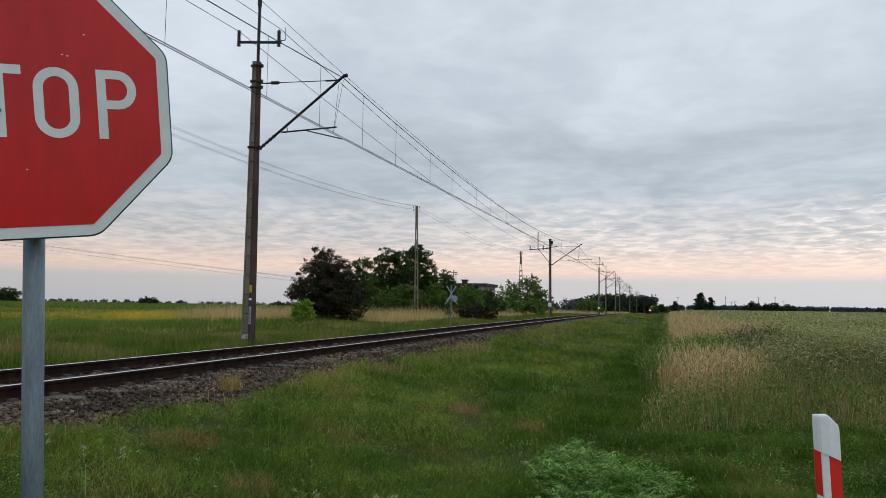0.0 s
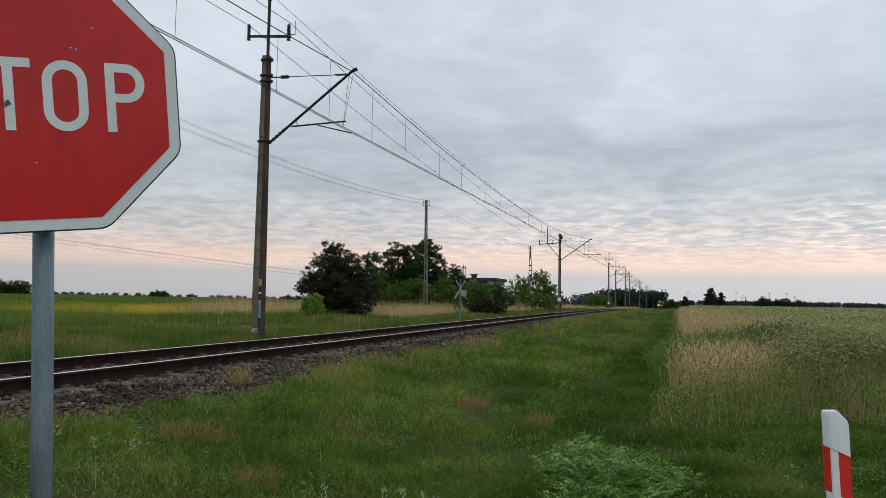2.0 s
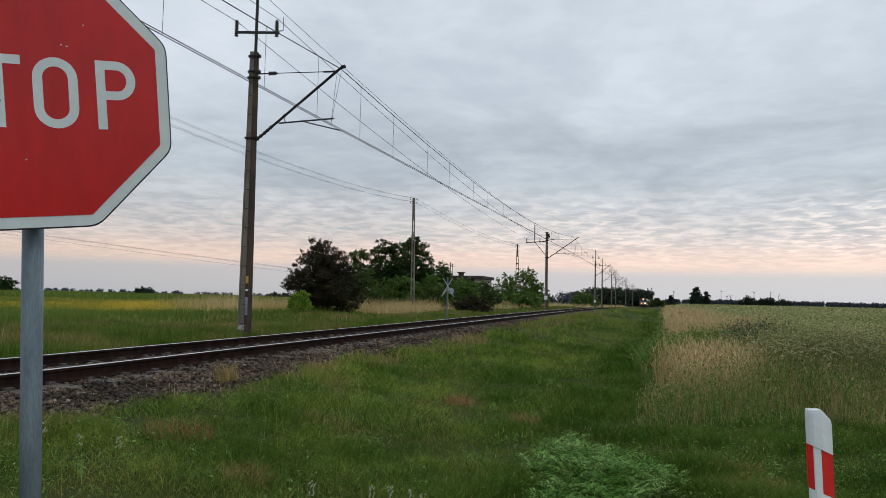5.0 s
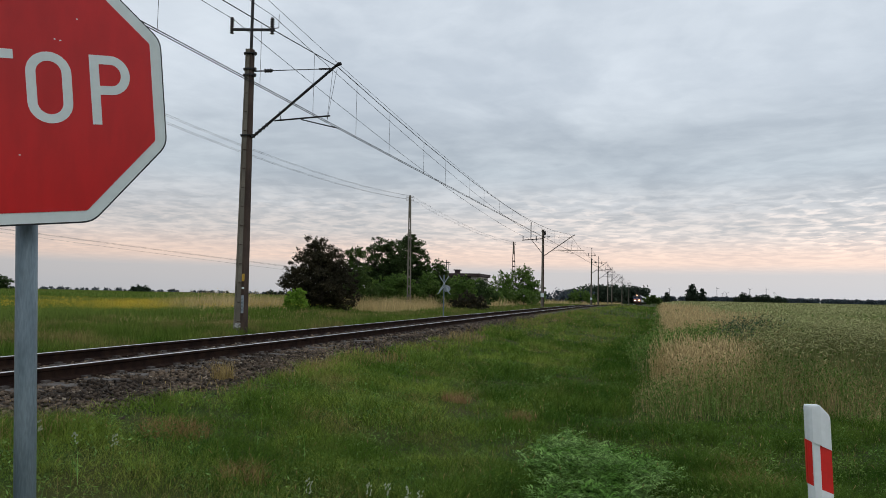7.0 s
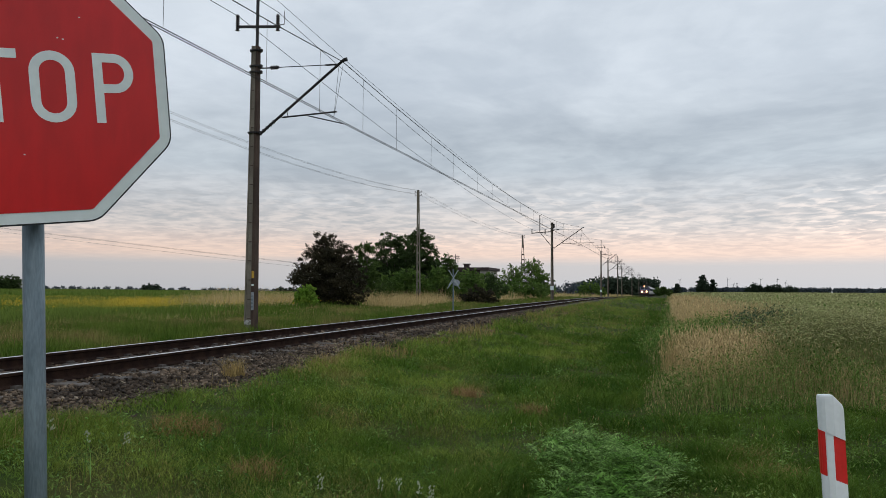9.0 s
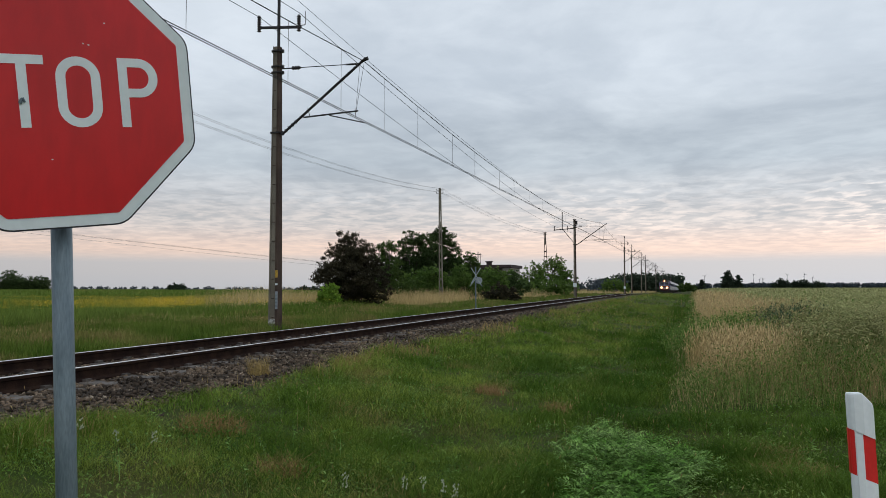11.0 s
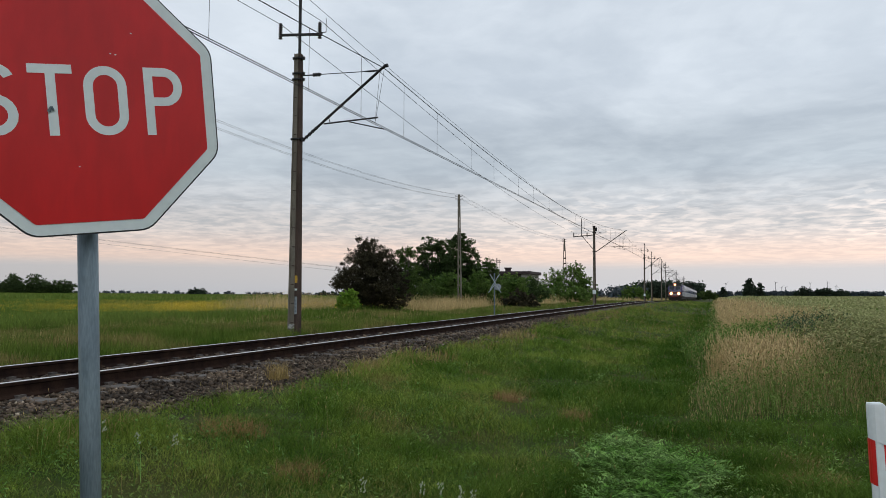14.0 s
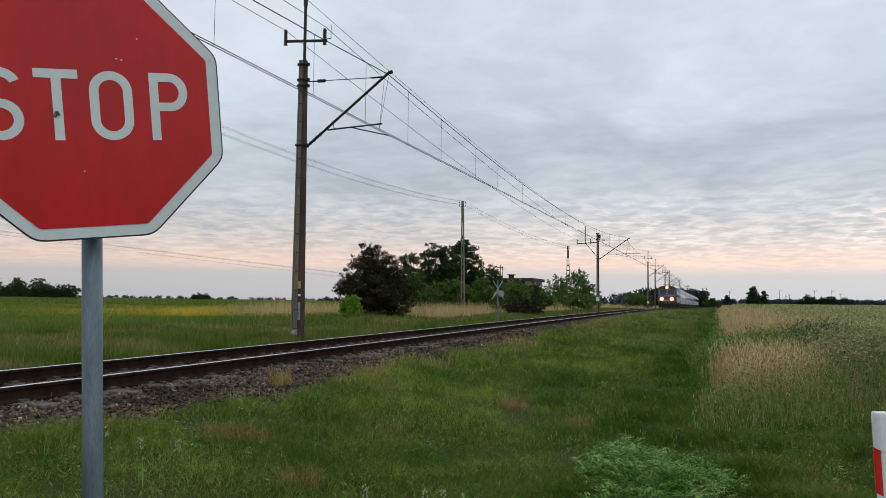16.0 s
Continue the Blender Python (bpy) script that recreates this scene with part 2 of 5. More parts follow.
def rod(bm, a, b, r0, r1=None, n=8, mi=0):
    a, b = Vector(a), Vector(b)
    r1 = r0 if r1 is None else r1
    q = (b - a).to_track_quat("Z", "Y")
    ring = []
    for p, r in ((a, r0), (b, r1)):
        ring.append([bm.verts.new(p + q @ Vector((r * math.cos(2 * math.pi * i / n), r * math.sin(2 * math.pi * i / n), 0))) for i in range(n)])
    fs = [bm.faces.new((ring[0][i], ring[0][(i + 1) % n], ring[1][(i + 1) % n], ring[1][i])) for i in range(n)]
    fs += [bm.faces.new(ring[0][::-1]), bm.faces.new(ring[1])]
    for f in fs:
        f.material_index = mi
    return ring[0] + ring[1]


def prism(bm, outline, z0, z1, mi=0, m=None):
    lo = [bm.verts.new((x, y, z0)) for x, y in outline]
    hi = [bm.verts.new((x, y, z1)) for x, y in outline]
    n = len(lo)
    fs = [bm.faces.new((lo[i], lo[(i + 1) % n], hi[(i + 1) % n], hi[i])) for i in range(n)] + [bm.faces.new(lo[::-1]), bm.faces.new(hi)]
    for f in fs:
        f.material_index = mi
    if m is not None:
        bmesh.ops.transform(bm, matrix=m, verts=lo + hi)
    return lo + hi


def empty(name, m, label, category, group="", kind=""):
    ob = new(name)
    ob.matrix_world = m
    return tagged(ob, label, category, group, kind)


# ---- ground ----
def build_ground():
    us = np.unique(np.concatenate([np.linspace(-14, 16, 121), np.linspace(-60, 60, 61), -np.geomspace(60, 4500, 18), np.geomspace(60, 4500, 18)]))
    vs = np.unique(np.concatenate([np.linspace(-8, 40, 121), np.linspace(-60, 160, 61), -np.geomspace(60, 1500, 8), np.geomspace(160, 4500, 20)]))
    U, V = np.meshgrid(us, vs, indexing="ij")
    X = FOOT.x + ACROSS.x * U + ALONG.x * V
    Y = FOOT.y + ACROSS.y * U + ALONG.y * V
    P = np.stack([X, Y, ground_z(X, Y)], -1).reshape(-1, 3)
    a = (np.arange(len(us) - 1)[:, None] * len(vs) + np.arange(len(vs) - 1)[None]).ravel()
    n = len(vs)
    me = mesh_from("ground", P, np.concatenate([np.stack([a, a + n, a + n + 1], 1), np.stack([a, a + n + 1, a + 1], 1)]))
    me.polygons.foreach_set("use_smooth", [True] * len(me.polygons))
    me.materials.append(M_SOIL)
    tagged(new("ground", me), "grassy level farmland soil", "ground", kind="structure")


build_ground()


# ---- railway track ----
V0, V1 = -30.0, 620.0


def sweep(outline, v0, v1, u, z_off, mi_top=None):
    bm = bmesh.new()
    ends = []
    for v in (v0, *range(8, 280, 7), v1):
        ends.append([bm.verts.new(W(u + x, v, rail_z(v) + z_off + z)) for x, z in outline])
    n = len(outline)
    for lo, hi in zip(ends, ends[1:]):
        for i in range(n):
            f = bm.faces.new((lo[i], lo[(i + 1) % n], hi[(i + 1) % n], hi[i]))
            if mi_top is not None and outline[i][1] > -0.004 and outline[(i + 1) % n][1] > -0.004:
                f.material_index = mi_top
    bm.faces.new(ends[0][::-1]), bm.faces.new(ends[-1])
    return bm


RAIL = ((-0.07, -0.17), (0.07, -0.17), (0.07, -0.158), (0.016, -0.135), (0.010, -0.12), (0.010, -0.05), (0.034, -0.036), (0.036, -0.011), (0.030, -0.003), (0.024, 0.0),
        (-0.024, 0.0), (-0.030, -0.003), (-0.036, -0.011), (-0.034, -0.036), (-0.010, -0.05), (-0.010, -0.12), (-0.016, -0.135), (-0.07, -0.158))
track = empty("railway_track", Matrix.Identity(4), "single straight railway track with rusty rails on grey ballast", "railway track", kind="structure")
for u in (-0.77, 0.77):
    part("rail", sweep(RAIL, V0, V1, u, 0.0, 1), (M_RUST, M_SHINE), track, "rusty steel rail with a polished head")
part("ballast_bed", sweep(((-2.5, -0.32), (-2.3, -0.26), (-1.5, -0.19), (1.5, -0.19), (2.3, -0.24), (2.6, -0.34)), V0, V1, 0, 0), M_BED, track, "grey-brown crushed stone bed")


def build_sleepers():
    bm = bmesh.new()
    box(bm, -1.3, 1.3, -0.13, 0.13, -0.2, 0.0, bevel=0.015)
    for sx in (-0.77, 0.77):
        for d in (-0.1, 0.1):
            box(bm, sx + d - 0.03, sx + d + 0.03, -0.05, 0.05, -0.001, 0.03)
    first = part("sleeper", bm, M_SLEEPER, track)
    for i in range(240):
        v = -10 + 0.62 * i
        ob = first if i == 0 else new("sleeper", first.data)
        ob.parent = track
        p = W(random.uniform(-0.02, 0.02), v, rail_z(v) - 0.166)
        ob.matrix_basis = pose(p.x, p.y, p.z, 0, 0, TURN + random.uniform(-0.6, 0.6))


build_sleepers()


# ---- overhead line ----
def insulator(bm, a, b, r=0.045, n=5, mi=0):
    a, b = Vector(a), Vector(b)
    rod(bm, a, b, r * 0.6, n=8, mi=mi)
    for i in range(n):
        c = a.lerp(b, (i + 0.5) / n)
        d = (b - a) / n * 0.28
        rod(bm, c - d, c + d, r, r * 0.55, 10, mi)


def build_mast(name, v, tip_z=6.77, anchor=False, plates=False, label="", out=0.0, lift=0.0):
    """Local x runs to the track, z is up from the rail's height."""
    p = W(-2.7 - out, v, plain_z(v) + lift)
    e = empty(name, pose(p.x, p.y, p.z, 0, 0, TURN), label or "tall grey concrete catenary mast beside the track", "catenary mast", "catenary masts")
    g = gz(p.x, p.y) - p.z
    top = 7.34
    bm = bmesh.new()
    lo, hi = 0.138, 0.088
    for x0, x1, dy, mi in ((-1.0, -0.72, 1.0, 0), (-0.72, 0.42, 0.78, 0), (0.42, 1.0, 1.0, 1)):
        vs = []
        for z, r in ((g - 0.25, lo), (top, hi)):
            for x, y in ((x0, -dy), (x1, -dy), (x1, dy), (x0, dy)):
                vs.append(bm.verts.new((x * r, y * r * 0.95, z)))
        for q in ((0, 1, 5, 4), (1, 2, 6, 5), (2, 3, 7, 6), (3, 0, 4, 7), (3, 2, 1, 0), (4, 5, 6, 7)):
            bm.faces.new([vs[i] for i in q]).material_index = mi
    for i in range(14):
        z = g + 0.35 + i * 0.5
        box(bm, -0.045, 0.03, -0.129 + i * 0.0014, -0.1, z, z + 0.018, 1)
    part("pole", bm, (M_CONCRETE, M_CONC_DARK), e, "weathered concrete pole with a dark brown flange")
    if anchor:
        bm = bmesh.new()
        box(bm, -0.14, 0.14, -0.14, 0.14, top, top + 0.05)
        rod(bm, (0.18, 0, top - 0.45), (0.18, 0, top - 0.1), 0.09)
        part("cap", bm, M_STEEL, e)
        bm = bmesh.new()
        rod(bm, (0, 0, 6.55), (-1.95, 0, 6.42), 0.045, n=6)
        rod(bm, (0, 0, 5.1), (-1.1, 0, 6.45), 0.03, n=6)
        rod(bm, (-1.15, 0, 6.4), (-1.15, 0, 8.1), 0.04, n=6)
        part("side_bracket", bm, M_STEEL, e)
        ins = (-1.9, -0.65)
        cz = 6.5
        reach = 2.85
    else:
        bm = bmesh.new()
        rod(bm, (0.03, 0, top - 0.1), (0.03, 0, 9.0), 0.042, n=8)
        rod(bm, (0.03, 0, 8.85), (0.03, 0, 9.1), 0.06, n=8)
        part("spire", bm, M_STEEL, e)
        bm = bmesh.new()
        box(bm, -0.53 - 0.7 * out, 0.58 + 0.9 * out, -0.03, 0.03, -0.03, 0.03, m=pose(0.03, 0, 7.87, 0, 5, 0))
        rod(bm, (0.72 + out, 0, 7.86), (0.72 + out, 0, 8.22), 0.008, n=5)
        rod(bm, (0.55 + out, 0, 7.86), (0.72 + out, 0, 7.86), 0.012, n=5)
        part("crossarm", bm, M_STEEL, e)
        ins = (-0.5 - 0.7 * out, 0.54 + 0.9 * out)
        cz = 7.9
        reach = 2.42 + out
    for x in ins:
        bm = bmesh.new()
        dz = 0.0 if anchor else -0.088 * x
        insulator(bm, (x, 0, cz + dz - 0.14), (x, 0, cz + dz + 0.3), 0.062, 7)
        part("insulator", bm, M_INSUL, e)
    for z in (5.0, 6.62, 6.78, 7.2):
        r = 0.136 - 0.0065 * z + 0.028
        bm = bmesh.new()
        box(bm, -r, r, -r, r, z, z + 0.035)
        box(bm, r, r + 0.07, -0.03, 0.03, z - 0.02, z + 0.055)
        box(bm, -r - 0.05, -r, -0.03, 0.03, z, z + 0.035)
        part("collar", bm, M_STEEL, e)
    bm = bmesh.new()
    rod(bm, (0.14, 0, 6.74), (0.45, 0, 6.73), 0.018, n=6)
    insulator(bm, (0.45, 0, 6.73), (0.68, 0, 6.725), 0.06, 3)
    rod(bm, (0.68, 0, 6.725), (reach - 0.14, 0, 6.67), 0.011, n=6)
    rod(bm, (reach - 0.5, 0, 6.68), (reach - 0.12, 0, 6.67), 0.024, n=6)
    part("tie_rod", bm, M_STEEL, e)
    bm = bmesh.new()
    a, b = Vector((0.15, 0, 4.97)), Vector((reach, 0, tip_z))
    insulator(bm, a, a.lerp(b, 0.2), 0.055, 5)
    rod(bm, a.lerp(b, 0.18), b, 0.036, n=8)
    rod(bm, b, b + Vector((0.1, 0, 0.02)), 0.05, n=8)
    part("cantilever", bm, M_STEEL, e)
    bm = bmesh.new()
    c = a.lerp(b, 0.27) - Vector((0, 0, 0.07))
    rod(bm, c, c + Vector((reach * (1.05 if anchor else 0.62), 0, 0.06)), 0.022, n=6)
    rod(bm, c + Vector((0.12, 0, 0.24)), c + Vector((0.18, 0, 0.02)), 0.012, n=5)
    rod(bm, c + Vector((0.75, 0, 0.0)), Vector((reach, 0, 5.13)), 0.016, n=6)
    for dx in (0.0, 0.1):
        rod(bm, Vector((reach - 0.12 + dx, 0.3 * dx, tip_z - 0.1)), Vector((reach - 0.25, 0, 5.3)), 0.005, n=4)
    part("steady_arm", bm, M_STEEL, e)
    if plates:
        for nm, y, z0, z1, mat, lab in (("sign_plate", 0.05, 1.18, 1.37, M_YELLOW, "small yellow plate"), ("sign_plate", 0.05, 0.98, 1.03, M_SHEET, "tiny white plate"),
                                        ("number_plate", 0.06, 0.36, 0.82, M_PLATE, "narrow white number plate")):
            bm = bmesh.new()
            box(bm, 0.1, 0.165, -0.19, -0.165, z0, z1, bevel=0.004)
            pl = part(nm, bm, mat, e, lab)
            if nm == "number_plate":
                for k in range(4):
                    bm = bmesh.new()
                    box(bm, 0.115, 0.15, -0.196, -0.189, 0.42 + 0.09 * k, 0.465 + 0.09 * k)
                    part("bar", bm, M_ZINC, pl)
        bm = bmesh.new()
        box(bm, -0.12, 0.07, -0.141, -0.12, -0.02, 0.1)
        part("painted_patch", bm, M_CHALK, e, "worn white paint patch")
    if lift > 0.05:
        bm = bmesh.new()
        box(bm, -0.15, 0.15, -0.175, -0.15, g + 1.05, g + 1.4, bevel=0.004)
        part("sign_plate", bm, M_SHEET, e, "small white plate")
    return e


M_YELLOW = material("yellow_plate", (0.6, 0.36, 0.03), (0.5, 0.3, 0.03), 20, 0.5)
M_PLATE = material("grey_white_plate", (0.30, 0.34, 0.37), (0.24, 0.28, 0.31), 10, 0.5)
M_CHALK = material("flaking_white_paint", (0.45, 0.45, 0.43), (0.22, 0.21, 0.19), 14, 0.9, stops=(0.48, 0.56))
MAST_Y = (20.06, 71.8, 125.0, 139.6, 166.6, 182.0, 234.0, 291.0, 391.0)
LIFT = {0: 0.03, 1: 0.1, 2: 0.5}
MAST_V = [(y - FOOT.y + 2.7 * ACROSS.y) / ALONG.y for y in MAST_Y]
for i, v in enumerate(MAST_V):
    build_mast("catenary_mast", v, tip_z=6.86 if i == 1 else 6.77, anchor=i == 1, plates=i == 0, out=0.1 if i == 0 else 0.0, lift=LIFT.get(i, 0.0),
               label="tall concrete catenary mast with a steel crossarm and small plates" if i == 0 else "thick concrete anchor mast with a side bracket" if i == 1 else "")


def wire(name, points, r, label, category="wire", group="overhead wires", n=5, mat=None):
    bm = bmesh.new()
    for a, b in zip(points, points[1:]):
        rod(bm, a, b, r, n=n)
    return tagged(part(name, bm, mat or M_WIRE), label, category, group)


def sag_points(a, b, sag, n=14):
    return [Vector(a).lerp(Vector(b), i / n) - Vector((0, 0, sag * 4 * (i / n) * (1 - i / n))) for i in range(n + 1)]


def build_lines():
    posts = [-33.0, *MAST_V]
    base = [rail_z(v) if k < 3 else plain_z(v) + LIFT.get(k - 1, 0.0) for k, v in enumerate(posts)]
    mess, drop_at, cont = [], [], []
    for k, (v0, v1) in enumerate(zip(posts, posts[1:])):
        long = v1 - v0
        s0, s1 = ((-0.25, -0.3) if k % 2 == 0 else (-0.3, -0.25))
        a, b = W(s0, v0, base[k] + 6.72), W(s1, v1, base[k + 1] + 6.72)
        pts = sag_points(a, b, (1.0 if k < 3 else 0.85) * (long / 55) ** 2)
        mess += pts if not mess else pts[1:]
        c, d = W(s0, v0, base[k] + 5.14), W(s1, v1, base[k + 1] + 5.14)
        cont += [c, d] if not cont else [d]
        steps = [d / 54 for d in (1.4, 4.1, 7.7, 10.6, 14.6, 17.5, 21.2, 24.8)]
        for f in steps + [1 - d for d in steps[::-1]]:
            j = f * 14
            m = pts[int(j)].lerp(pts[min(14, int(j) + 1)], j - int(j))
            drop_at.append((m, c.lerp(d, f)))
    wire("messenger_wire", mess, 0.011, "sagging messenger wire over the track")
    wire("contact_wire", cont, 0.009, "taut contact wire over the track")
    wire("contact_wire", [p + ACROSS * 0.035 + Vector((0, 0, 0.02)) for p in cont], 0.009, "taut contact wire over the track")
    for a, b in drop_at:
        wire("dropper", (a, b), 0.0045, "thin vertical dropper between two wires", "dropper", "droppers", 4)
    for off, off2, z, zz in ((-0.5, -1.9, 8.2, 6.8), (0.54, -0.65, 8.2, 6.8)):
        pts = []
        for k, (v0, v1) in enumerate(zip(posts, posts[1:])):
            ends = [W(-2.7 + (off2 if j == 2 else off) - (0.14 if j == 1 and off < 0 else 0.0), v, plain_z(v) + LIFT.get(j - 1, 0.0) + (zz if j == 2 else z)) for j, v in ((k, v0), (k + 1, v1))]
            seg = sag_points(*ends, 0.5)
            pts += seg if not pts else seg[1:]
        wire("feeder_wire", pts, 0.008, "thin feeder wire on mast insulators")
    pts = []
    for k, (v0, v1) in enumerate(zip(posts, posts[1:])):
        seg = sag_points(*[W(-2.67 - (1.15 if j == 2 else 0.1 if j == 1 else 0), v, plain_z(v) + LIFT.get(j - 1, 0.0) + (8.1 if j == 2 else 9.05)) for j, v in ((k, v0), (k + 1, v1))], 0.45)
        pts += seg if not pts else seg[1:]
    wire("earth_wire", pts, 0.007, "thin earth wire along the mast tops")


build_lines()


# ---- stop sign ----
def build_stop_sign():
    e = empty("stop_sign", Matrix.Identity(4), "red octagonal stop sign on a galvanised post", "road sign")
    m = pose(-1.228, 2.232, EYE + 0.585, 94.06, 0, 35.28) @ pose(0, 0, 0, 0, 0, 6.88)
    r = 0.4055

    def octagon(r, cut):
        k = r * math.tan(math.pi / 8)
        corner = [Vector(c) for c in ((r, k), (k, r), (-k, r), (-r, k), (-r, -k), (-k, -r), (k, -r), (r, -k))]
        out = []
        for i, c in enumerate(corner):
            a, b = corner[i - 1], corner[(i + 1) % 8]
            for s in range(5):
                f = s / 4
                p0, p1 = c + (a - c).normalized() * cut, c + (b - c).normalized() * cut
                out.append(((1 - f) ** 2 * p0 + 2 * f * (1 - f) * c + f * f * p1)[:])
        return out

    def flat(name, outline, z0, z1, mat, label="", par=e):
        bm = bmesh.new()
        prism(bm, outline, z0, z1, m=m)
        return part(name, bm, mat, par, label)

    flat("back_plate", octagon(r + 0.002, 0.03), -0.022, -0.004, M_DARK_EDGE, "dark folded rim")
    flat("border", octagon(r - 0.003, 0.03), -0.004, 0.0, M_SHEET, "pale border sheet")
    flat("face", octagon(r - 0.036, 0.006), 0.0, 0.0015, M_RED, "red reflective face")
    z0, z1, s, h = 0.0015, 0.0028, 0.027, 0.106

    def arc(cx, cy, rx, ry, a0, a1, n=14):
        return [(cx + rx * math.cos(radians(a0 + (a1 - a0) * i / n)), cy + ry * math.sin(radians(a0 + (a1 - a0) * i / n))) for i in range(n + 1)]

    def band(bm, outer, inner, closed=False):
        n = len(outer)
        q = [[bm.verts.new((*p, z)) for p in ring] for ring in (outer, inner) for z in (z0, z1)]
        for i in range(n if closed else n - 1):
            j = (i + 1) % n
            for a, b in ((1, 3), (0, 2), (0, 1), (2, 3)):
                bm.faces.new((q[a][i], q[a][j], q[b][j], q[b][i]))

    def letter(name, bm):
        bmesh.ops.transform(bm, matrix=m, verts=bm.verts)
        part("letter", bm, M_SHEET, e, f"pale letter {name}")

    bm = bmesh.new()
    prism(bm, ((-0.139, h), (-0.139, h - s), (-0.019, h - s), (-0.019, h)), z0, z1)
    prism(bm, ((-0.0925, h - s), (-0.0925, -h), (-0.0655, -h), (-0.0655, h - s)), z0, z1)
    letter("T", bm)
    bm = bmesh.new()
    cx, R0 = 0.072, 0.062
    out = arc(cx, h - R0, R0, R0, 0, 180) + arc(cx, -h + R0, R0, R0, 180, 360)
    inn = arc(cx, h - R0, R0 - s, R0 - s, 0, 180) + arc(cx, -h + R0, R0 - s, R0 - s, 180, 360)
    band(bm, out, inn, True)
    letter("O", bm)
    bm = bmesh.new()
    prism(bm, ((0.186, h), (0.186, -h), (0.213, -h), (0.213, h)), z0, z1)
    ym = (h - 0.014) / 2
    ro = (h + 0.014) / 2
    band(bm, [(0.213, h)] + arc(0.247, ym, 0.056, ro, 90, -90) + [(0.213, -0.014)], [(0.213, h - s)] + arc(0.247, ym, 0.056 - s, ro - s, 90, -90) + [(0.213, -0.014 + s)])
    letter("P", bm)
    bm = bmesh.new()
    cx, R0 = -0.232, 0.062
    ru, rl = 0.0585, 0.0605
    yu, yl = h - ru, -h + rl
    outer = arc(cx, yu, R0, ru, 25, 270) + arc(cx, yl, R0 - s, rl - s, 90, -155)
    inner = arc(cx, yu, R0 - s, ru - s, 25, 270) + arc(cx, yl, R0, rl, 90, -155)
    band(bm, outer, inner)
    letter("S", bm)
    # bent dent and paint chips
    bm = bmesh.new()
    rod(bm, (-0.09, -0.035, 0.002), (-0.083, -0.02, 0.006), 0.006, 0.003, 7)
    rod(bm, (-0.083, -0.02, 0.006), (-0.077, -0.032, 0.004), 0.004, 0.003, 7)
    bmesh.ops.transform(bm, matrix=m, verts=bm.verts)
    part("dent", bm, M_ZINC, e, "small torn dent")
    for x, y in ((0.16, 0.21), (0.095, 0.145), (0.11, 0.142), (0.2, 0.05), (-0.02, -0.2)):
        bm = bmesh.new()
        prism(bm, [(x + 0.004 * math.cos(a) * random.uniform(0.5, 1), y + 0.002 * math.sin(a)) for a in (0, 1, 2.2, 3.3, 4.4, 5.4)], 0.0015, 0.0021, m=m)
        part("paint_chip", bm, M_SHEET, e)
    # post, leaning a little
    foot, head = Vector((-1.164, 2.35, -0.3)), Vector((-1.292, 2.35, EYE + 1.0))
    bm = bmesh.new()
    rod(bm, foot, head, 0.0305, n=24)
    part("post", bm, M_ZINC, e, "galvanised steel tube", True)
    for z in (-0.2, 0.22):
        c = m @ Vector((0.0, z, -0.03))
        bm = bmesh.new()
        box(bm, -0.07, 0.07, -0.02, 0.02, -0.05, 0.006, m=m @ Matrix.Translation((0.0, z, -0.02)))
        part("bracket", bm, M_ZINC, e)


build_stop_sign()


